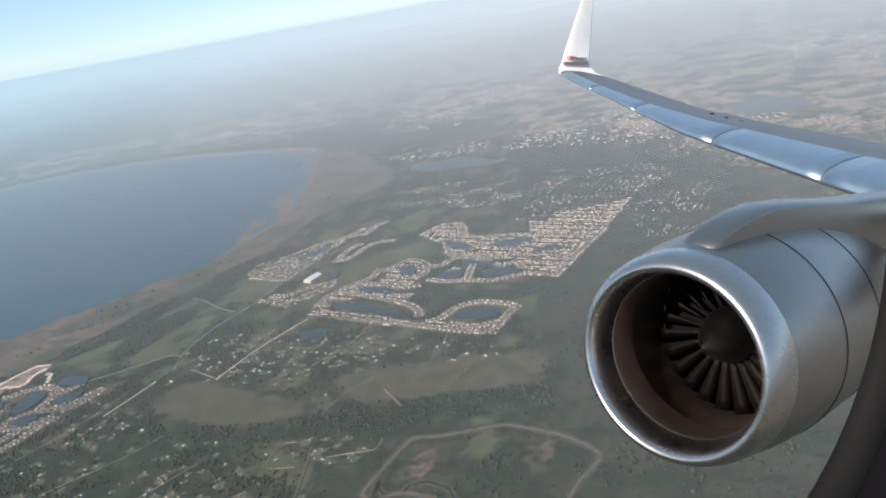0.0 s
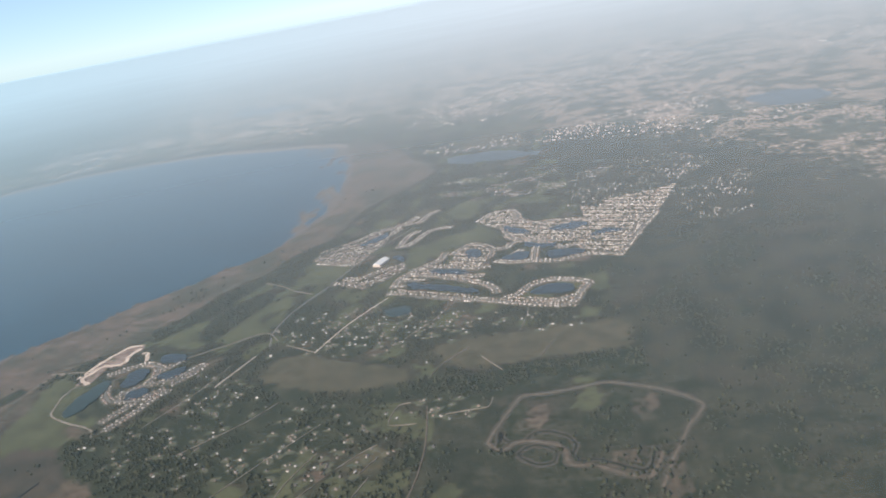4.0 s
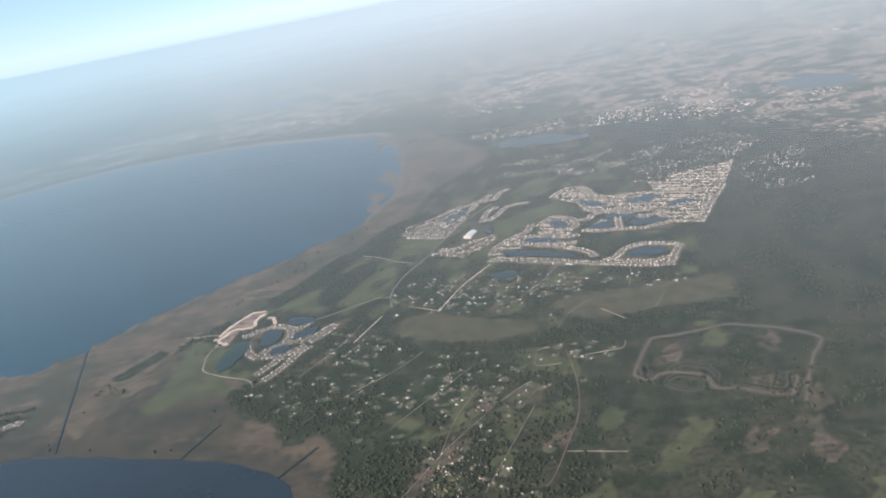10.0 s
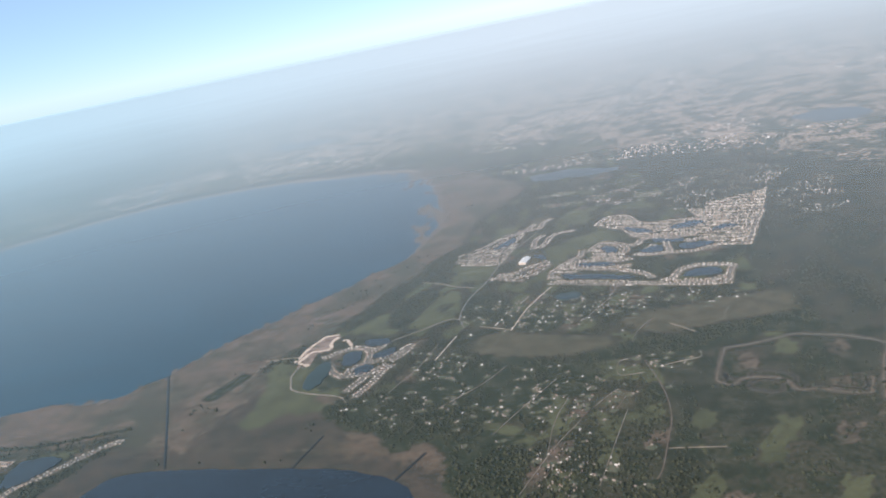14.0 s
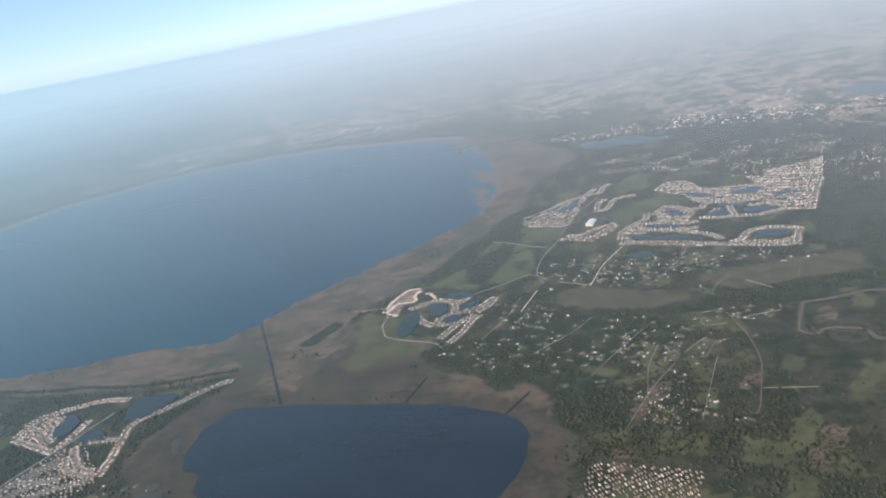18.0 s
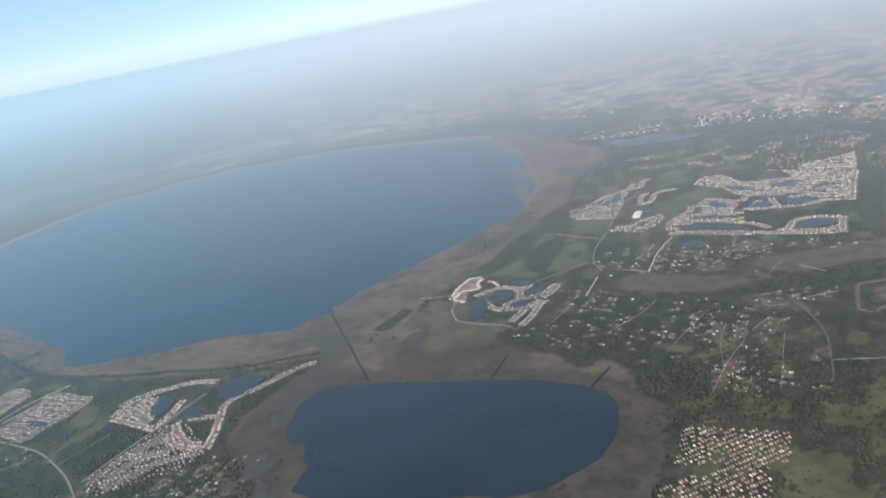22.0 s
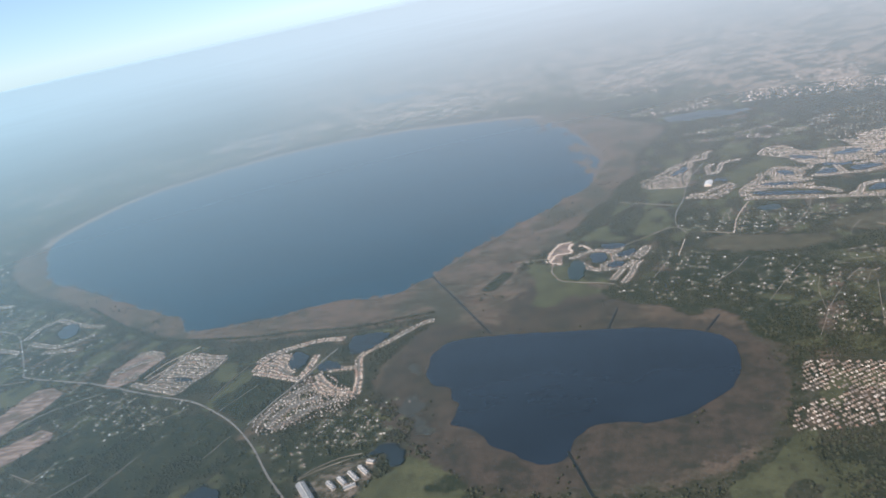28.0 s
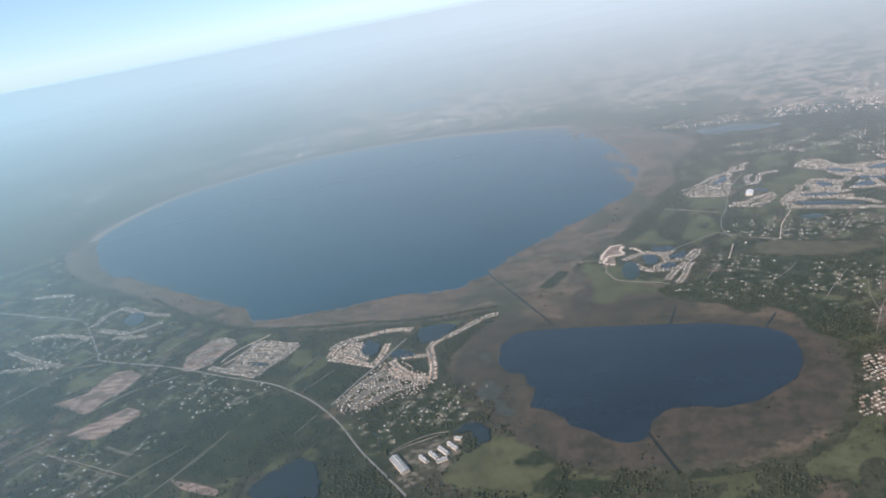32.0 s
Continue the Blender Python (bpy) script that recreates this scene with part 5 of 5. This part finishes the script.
# ---- far towns: many pale buildings in the haze ----
n = 95000
r, a = 230 * (14.0 ** rng.uniform(0, 1, n)), rng.uniform(radians(20), radians(165), n)
tx, ty = -110 + r * np.cos(a), -20 + r * np.sin(a)
busy = np.array([noise.fractal((x * 0.012, y * 0.012, 5.3), 0.6, 2.2, 4) for x, y in zip(tx, ty)])
ok = (r > 350) & (busy > 0.02 + 0.1 * (r < 500)) & (signed(tx, ty, marsh_line) < -4) & ~((np.abs(tx + 160) < 250) & (ty < 255)) & ~((tx > -75) & (tx < 12) & (ty < 310)) & (signed(tx, ty, lake_line) < -6)
for text, crowd, scale in [(t, 2600, 760.0) for t in SHORE_TOWNS] + [(t, 5200, 330.0) for t in WEST_TOWNS]:
    poly = spline(plan(text), 8.0, True)
    q = rng.uniform(poly.min(0), poly.max(0), (crowd, 2))
    patchy = np.array([noise.fractal((x * 0.03, y * 0.03, 2.3), 0.6, 2.2, 4) for x, y in q])
    q = q[(signed(q[:, 0], q[:, 1], poly) > 0) & (signed(q[:, 0], q[:, 1], lake_line) < -8) & (patchy > 0.13)]
    tx, ty, r, ok = np.append(tx, q[:, 0]), np.append(ty, q[:, 1]), np.append(r, np.full(len(q), scale)), np.append(ok, np.ones(len(q), bool))
boxes = []
for x, y, s in zip(tx[ok], ty[ok], r[ok]):
    w, d, h = rng.uniform(0.3, 0.95) * (0.6 + s / 800), rng.uniform(0.2, 0.5) * (0.6 + s / 800), rng.uniform(0.12, 0.22)
    big = rng.uniform() < 0.015
    if big:
        w, d = w * 4, d * 3
    v, f = hip_roof(-w / 2, -d / 2, w / 2, d / 2, h, 0.2)
    t = rng.uniform(0, 3.1)
    c, s_ = math.cos(t), math.sin(t)
    boxes.append(([(x + c * p - s_ * q, y + s_ * p + c * q, z) for p, q, z in v] + [(x + c * p - s_ * q, y + s_ * p + c * q, 0) for p, q, z in v[:4]],
                  f[:4] + [(0, 6, 7, 1), (1, 7, 8, 2), (2, 8, 9, 3), (3, 9, 6, 0)]))
v, f = joined(boxes)
mesh_object("far_town", v, f, FARWALL, None, "pale buildings of distant towns in the haze", "town", "stuff")

# ---- large halls: school by the highway, white shed on the shore estate ----
def hall(x0, y0, x1, y1, width, height, label, roofing=WHITE):
    """A long building with a low gable roof, a ridge cap and a row of roof vents."""
    length, turn = math.hypot(x1 - x0, y1 - y0), math.atan2(y1 - y0, x1 - x0)
    base = tagged(new("hall"), label, "building", "halls by the highway")
    base.matrix_basis = pose((x0 + x1) / 2, (y0 + y1) / 2, 0.0, 0, 0, math.degrees(turn))
    l, w = length / 2, width / 2
    mesh_object("wall", *wall_box(-l, -w, l, w, height), STUCCO, base)
    e, r = 0.06, height + width * 0.16
    roof_v = [(-l - e, -w - e, height), (l + e, -w - e, height), (l + e, w + e, height), (-l - e, w + e, height), (-l - e, 0, r), (l + e, 0, r)]
    mesh_object("roof", roof_v, [(0, 1, 5, 4), (2, 3, 4, 5), (1, 2, 5), (3, 0, 4), (3, 2, 1, 0)], roofing, base)
    mesh_object("ridge_cap", *wall_box(-l - e, -0.06, l + e, 0.06, 0.05), DRIVE, base).location = (0, 0, r - 0.02)
    for k in range(max(2, int(length / 1.2))):
        mesh_object("roof_vent", *wall_box(-0.1, -0.1, 0.1, 0.1, 0.14), DRIVE, base).location = (-l + 0.6 + k * 1.2, w * 0.5, height + width * 0.07)
    return base


hall(-199.3, 40.4, -195.8, 34.0, 2.0, 0.7, "large hall with a pale grey metal roof beside the highway")
for x0, y0, x1, y1 in ((-192.9, 39.6, -191.0, 36.9), (-190.6, 40.6, -188.7, 37.9), (-188.4, 42.0, -186.2, 38.9), (-186.2, 43.4, -184.0, 40.2), (-184.6, 45.0, -183.0, 44.2), (-188.8, 36.4, -186.4, 37.4)):
    hall(x0, y0, x1, y1, 1.0, 0.45, "low school block with a pale flat gable roof")
hall(-63.6, 186.8, -61.4, 191.6, 2.6, 0.7, "white storage hall on a lawn beside the estate", BRIGHT)

# ---- the airliner whose window the view begins at: wing, winglet, engine, window surround ----
def metal(name, tone, rough, streak=8.0, coat=0.0):
    m = Mat(name, rough, 1.0, 0.5)
    n = m.noise(streak, 5, 0.6)
    m.colour(m.mix(m.ramp(n, 0.3, 0.7), tone, [v * 0.94 for v in tone]))
    m.put(m.b.inputs["Roughness"], m.ramp(m.noise(3.0, 6, 0.7), 0.3, 0.7, rough * 0.92, rough * 1.1))
    return m.m


LIP_METAL = metal("polished_lip", (0.46, 0.45, 0.44), 0.28)
COWL_METAL = metal("bare_cowl", (0.30, 0.29, 0.275), 0.34)
DUCT_METAL = metal("inlet_liner", (0.34, 0.27, 0.22), 0.36)
# fan metal near black: shade inside the intake is put into its colour
FAN_METAL = metal("fan_titanium_shaded", (0.012, 0.011, 0.010), 0.6)
SPINNER_GREY = metal("spinner_grey", (0.075, 0.072, 0.07), 0.4)
SLAT_METAL = metal("slat_metal", (0.36, 0.47, 0.56), 0.5)
WING_SKIN = plain("wing_skin", (0.10, 0.11, 0.125), (0.13, 0.14, 0.155), 0.5, 1.2, 0.4, 0.3)
WING_WHITE = plain("winglet_paint", (0.82, 0.79, 0.74), (0.88, 0.86, 0.82), 0.4, 2.0, 0.5)
MARK_RED = plain("red_mark", (0.50, 0.16, 0.14), (0.56, 0.20, 0.17), 0.4)
MARK_DARK = plain("dark_stripe", (0.30, 0.22, 0.24), (0.36, 0.27, 0.28), 0.4)
# near black: shade of the unbuilt cabin is put into trim and seal colours
TRIM_SHADE_BLACK = plain("trim_and_shade_black", (0.003, 0.003, 0.004), (0.005, 0.005, 0.006), 0.9, 2.0, 0.05)
SEAL_GREY = plain("window_seal", (0.008, 0.008, 0.008), (0.011, 0.011, 0.011), 0.8, 2.0, 0.05)

AIR = Matrix(((-0.763, -0.6252, 0.1641, 0.0), (-0.6082, 0.7804, 0.1453, 0.0), (0.2189, -0.0111, 0.9757, 70.49), (0, 0, 0, 1)))
plane = tagged(new("airliner"), "bare-metal airliner wing with winglet and jet engine in flight", "aircraft")
plane.matrix_basis = AIR


def loft(name, rings, material, parent, label="", closed=True, cap=True):
    """A skin over rings of equal length."""
    k = len(rings[0])
    verts = [p for ring in rings for p in ring]
    faces = []
    for i in range(len(rings) - 1):
        for j in range(k if closed else k - 1):
            a, b = i * k + j, i * k + (j + 1) % k
            faces.append((a, b, b + k, a + k))
    if cap and closed:
        faces += [tuple(range(k))[::-1], tuple(range(len(verts) - k, len(verts)))]
    ob = mesh_object(name, verts, faces, material, parent, label)
    bm = bmesh.new()
    bm.from_mesh(ob.data)
    bmesh.ops.recalc_face_normals(bm, faces=bm.faces)
    bm.to_mesh(ob.data)
    bm.free()
    for p in ob.data.polygons:
        p.use_smooth = len(p.vertices) == 4
    return ob


STATIONS = [(3.0, -10.2, -19.2, -1.85), (5.2, -11.3, -18.3, -1.55), (7.64, -12.0, -17.5, -1.16), (10.0, -12.75, -16.9, -0.79), (12.5, -14.06, -16.75, -0.39), (13.86, -14.8, -17.1, -0.17),
            (15.6, -15.75, -17.8, 0.10), (18.35, -17.25, -19.3, 0.54), (19.0, -17.6, -19.5, 0.66)]


def station(y):
    for a, b in zip(STATIONS[:-1], STATIONS[1:]):
        if y <= b[0]:
            t = (y - a[0]) / (b[0] - a[0])
            return [p + (q - p) * t for p, q in zip(a, b)]
    return list(STATIONS[-1])


def section(y, lift=0.0, part=1.0):
    """A wing section, nose first along the upper skin and back along the lower one."""
    _, le, te, z = station(y)
    c = le - te
    pts = []
    us = [part * 0.5 * (1 - math.cos(math.pi * k / 14)) for k in range(15)]
    thick = lambda u: 0.6 * (0.2969 * u**0.5 - 0.126 * u - 0.3516 * u * u + 0.2843 * u**3 - 0.1036 * u**4)
    for u in us:
        pts.append((le - u * c + lift * (1 - u) * 0.5, y, z + c * thick(u) * 0.95 + lift))
    for u in us[::-1][1:-1] if part == 1.0 else us[::-1]:
        pts.append((le - u * c + lift * (1 - u) * 0.5, y, z - c * thick(u) * (0.55 if part == 1.0 else 0.25) - (0 if part == 1.0 else 0.0)))
    return pts


wing = loft("wing", [section(y) for y in np.linspace(3.0, 19.0, 33)], WING_SKIN, plane, "grey wing skin")
for y0, y1 in ((3.05, 6.3), (6.36, 8.98), (9.04, 12.4), (12.46, 15.6), (15.66, 18.6)):
    loft("slat", [section(y, 0.014, 0.20) for y in np.linspace(y0, y1, 9)], SLAT_METAL, wing, "shiny leading-edge slat")
for y0, y1 in ((13.2, 17.9),):
    _, le, te, z = station(y0)
    _, le1, te1, z1 = station(y1)
    mesh_object("aileron", [(te + 0.75, y0, z + 0.075), (te1 + 0.5, y1, z1 + 0.05), (te1 - 0.03, y1, z1 + 0.012), (te - 0.03, y0, z + 0.012), (te + 0.75, y0, z + 0.02), (te1 + 0.5, y1, z1 + 0.01), (te1 - 0.03, y1, z1 - 0.02), (te - 0.03, y0, z - 0.02)],
                [(0, 1, 2, 3), (7, 6, 5, 4), (0, 4, 5, 1), (1, 5, 6, 2), (2, 6, 7, 3), (3, 7, 4, 0)], WING_SKIN, wing)
for k in range(8):
    y = 10.8 - 0.47 * k
    _, le, te, z = station(y)
    x = le - (le - te) * 0.44
    mesh_object("vortex_generator", [(x + 0.07, y - 0.01, z + 0.2), (x - 0.07, y - 0.03, z + 0.2), (x - 0.07, y - 0.01, z + 0.2), (x + 0.06, y, z + 0.235), (x - 0.07, y - 0.02, z + 0.235)],
                [(0, 1, 4, 3), (1, 2, 4), (2, 0, 3, 4), (2, 1, 0)], TRIM_SHADE_BLACK, wing)


def winglet_ring(y, z, le, te, thick):
    pts = []
    for k in range(16):
        a = 2 * math.pi * k / 16
        u = 0.5 * (1 - math.cos(a))
        pts.append((le + (te - le) * u, y + thick * math.sin(a) * (1 - 0.55 * u), z + 0.06 * math.sin(a)))
    return pts


winglet = loft("winglet", [winglet_ring(18.75, 0.62, -17.45, -19.45, 0.10), winglet_ring(19.05, 0.74, -17.6, -19.35, 0.09), winglet_ring(19.25, 1.05, -17.95, -19.25, 0.07), winglet_ring(19.45, 2.0, -18.5, -19.5, 0.05),
                           winglet_ring(19.75, 3.4, -19.36, -19.85, 0.025)], WING_WHITE, plane, "upturned white winglet")
for z, material in ((0.96, MARK_DARK), (1.04, MARK_DARK)):
    mesh_object("stripe", [(-17.95, 19.10, z), (-19.18, 19.10, z + 0.03), (-19.18, 19.115, z + 0.055), (-17.95, 19.115, z + 0.025), (-17.95, 19.25, z), (-19.18, 19.25, z + 0.03), (-19.18, 19.25, z + 0.06), (-17.95, 19.25, z + 0.03)],
                [(0, 1, 2, 3), (4, 7, 6, 5), (0, 4, 5, 1), (2, 6, 7, 3)], material, winglet)
for x, w, material in ((-18.28, 0.16, MARK_RED), (-18.46, 0.10, MARK_RED), (-18.66, 0.10, MARK_DARK), (-18.80, 0.10, MARK_DARK), (-18.96, 0.13, MARK_DARK)):
    mesh_object("mark", *wall_box(-w / 2, 0, w / 2, 0.16, 0.05 if material is MARK_DARK else 0.08), material, winglet, "small red and dark lettering mark").location = (x, 19.12, 1.18)

# engine
ENGINE = Matrix.Translation((-6.37, 4.98, -2.93)) @ Vector((-0.988, 0.154, 0.01)).to_track_quat("Z", "Y").to_matrix().to_4x4()


def lathe(name, profile, material, parent, label="", seg=96):
    rings = [[tuple(ENGINE @ Vector((r * math.cos(2 * math.pi * j / seg), r * math.sin(2 * math.pi * j / seg), s))) for j in range(seg)] for s, r in profile]
    return loft(name, rings, material, parent, label, True, False)


engine = lathe("engine", [(0.42, 1.245), (0.46, 1.255), (0.9, 1.32), (1.6, 1.37), (2.6, 1.36), (3.6, 1.25), (4.6, 1.04), (4.62, 0.98), (3.6, 1.10)], COWL_METAL, plane, "bare grey metal engine cowl")
lip = [(0.42 - 0.42 * math.sin(a), 1.09 + 0.155 * math.cos(a) if a < math.pi / 2 else 1.09 + 0.12 * math.cos(a)) for a in np.linspace(0, math.pi * 0.97, 22)]
lathe("lip", lip, LIP_METAL, engine, "polished chrome intake lip")
lathe("inlet_duct", [(0.38, 0.971), (0.39, 0.962), (0.8, 0.985), (0.82, 0.978), (0.86, 0.978), (0.88, 0.992), (1.7, 1.04)], DUCT_METAL, engine, "dull brown-grey intake duct")
lathe("spinner", [(0.78, 0.005), (0.8, 0.03), (0.95, 0.13), (1.15, 0.25), (1.38, 0.34), (1.5, 0.35)], SPINNER_GREY, engine, "dark conical fan spinner", 48)
# black disc added in place of the shade behind the blades
lathe("fan_back_shade", [(1.72, 0.2), (1.72, 1.045)], TRIM_SHADE_BLACK, engine, "black disc standing in for shade behind the fan", 48)
blade_rings = []
for r in np.linspace(0.33, 1.02, 6):
    tw = radians(28 + 34 * (r - 0.33) / 0.65)
    h = 0.075 + 0.05 * r
    blade_rings.append([(r, h * math.sin(tw) * q, 1.52 + h * math.cos(tw) * q + n) for q, n in ((-1, 0), (0, 0.012), (1, 0), (0, -0.012))])
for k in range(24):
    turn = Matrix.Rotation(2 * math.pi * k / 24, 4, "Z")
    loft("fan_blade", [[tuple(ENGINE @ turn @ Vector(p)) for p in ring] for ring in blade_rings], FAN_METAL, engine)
for s in (1.45, 2.55):
    lathe("cowl_seam", [(s, 1.355), (s + 0.002, 1.366), (s + 0.012, 1.367), (s + 0.014, 1.355)], SEAL_GREY, engine)
side = [(-6.75, -1.78), (-6.98, -1.58), (-7.25, -1.45), (-7.55, -1.36), (-7.95, -1.28), (-8.6, -1.28), (-9.5, -1.34), (-10.45, -1.36), (-11.6, -1.36), (-13.2, -1.45), (-13.2, -2.0), (-11.06, -2.2), (-9.27, -2.1), (-7.91, -1.95), (-7.2, -1.9)]
mid = np.mean(side, 0)
rings = []
for y, k in ((4.86, 0.86), (4.89, 0.93), (4.95, 0.98), (5.04, 1.0), (5.14, 1.0), (5.24, 0.98), (5.30, 0.93), (5.33, 0.86)):
    rings.append([(mid[0] + (x - mid[0]) * (1 - (1 - k) * 0.25), y, mid[1] + (z - mid[1]) * k) for x, z in side])
loft("pylon", rings, COWL_METAL, plane, "grey metal engine pylon fairing")

# cabin window surround
def window_ring(grow, y, n=64):
    x0, x1, z0, z1, r = -0.352 - grow, 0.07 + grow, -0.205 - grow, 0.22 + grow, 0.12 + grow * 0.6
    pts = []
    for cx, cz, a0 in ((x1 - r, z1 - r, 0), (x0 + r, z1 - r, 90), (x0 + r, z0 + r, 180), (x1 - r, z0 + r, 270)):
        for k in range(n // 4):
            a = radians(a0 + 90 * k / (n // 4 - 1))
            pts.append((cx + r * math.cos(a), y, cz + r * math.sin(a)))
    return pts


# surround and seal carry the cabin's shade in their colour
loft("window_surround", [window_ring(0.30, 0.10), window_ring(0.10, 0.095), window_ring(0.035, 0.10), window_ring(0.014, 0.125), window_ring(0.010, 0.158), window_ring(0.30, 0.162)], TRIM_SHADE_BLACK, plane, "rounded cabin window surround with cabin shade in its black colour", True, False)
loft("window_seal", [window_ring(0.011, 0.146), window_ring(0.0, 0.149), window_ring(0.0, 0.158), window_ring(0.011, 0.161)], SEAL_GREY, plane, "window seal with cabin shade in its dark grey colour", True, False)
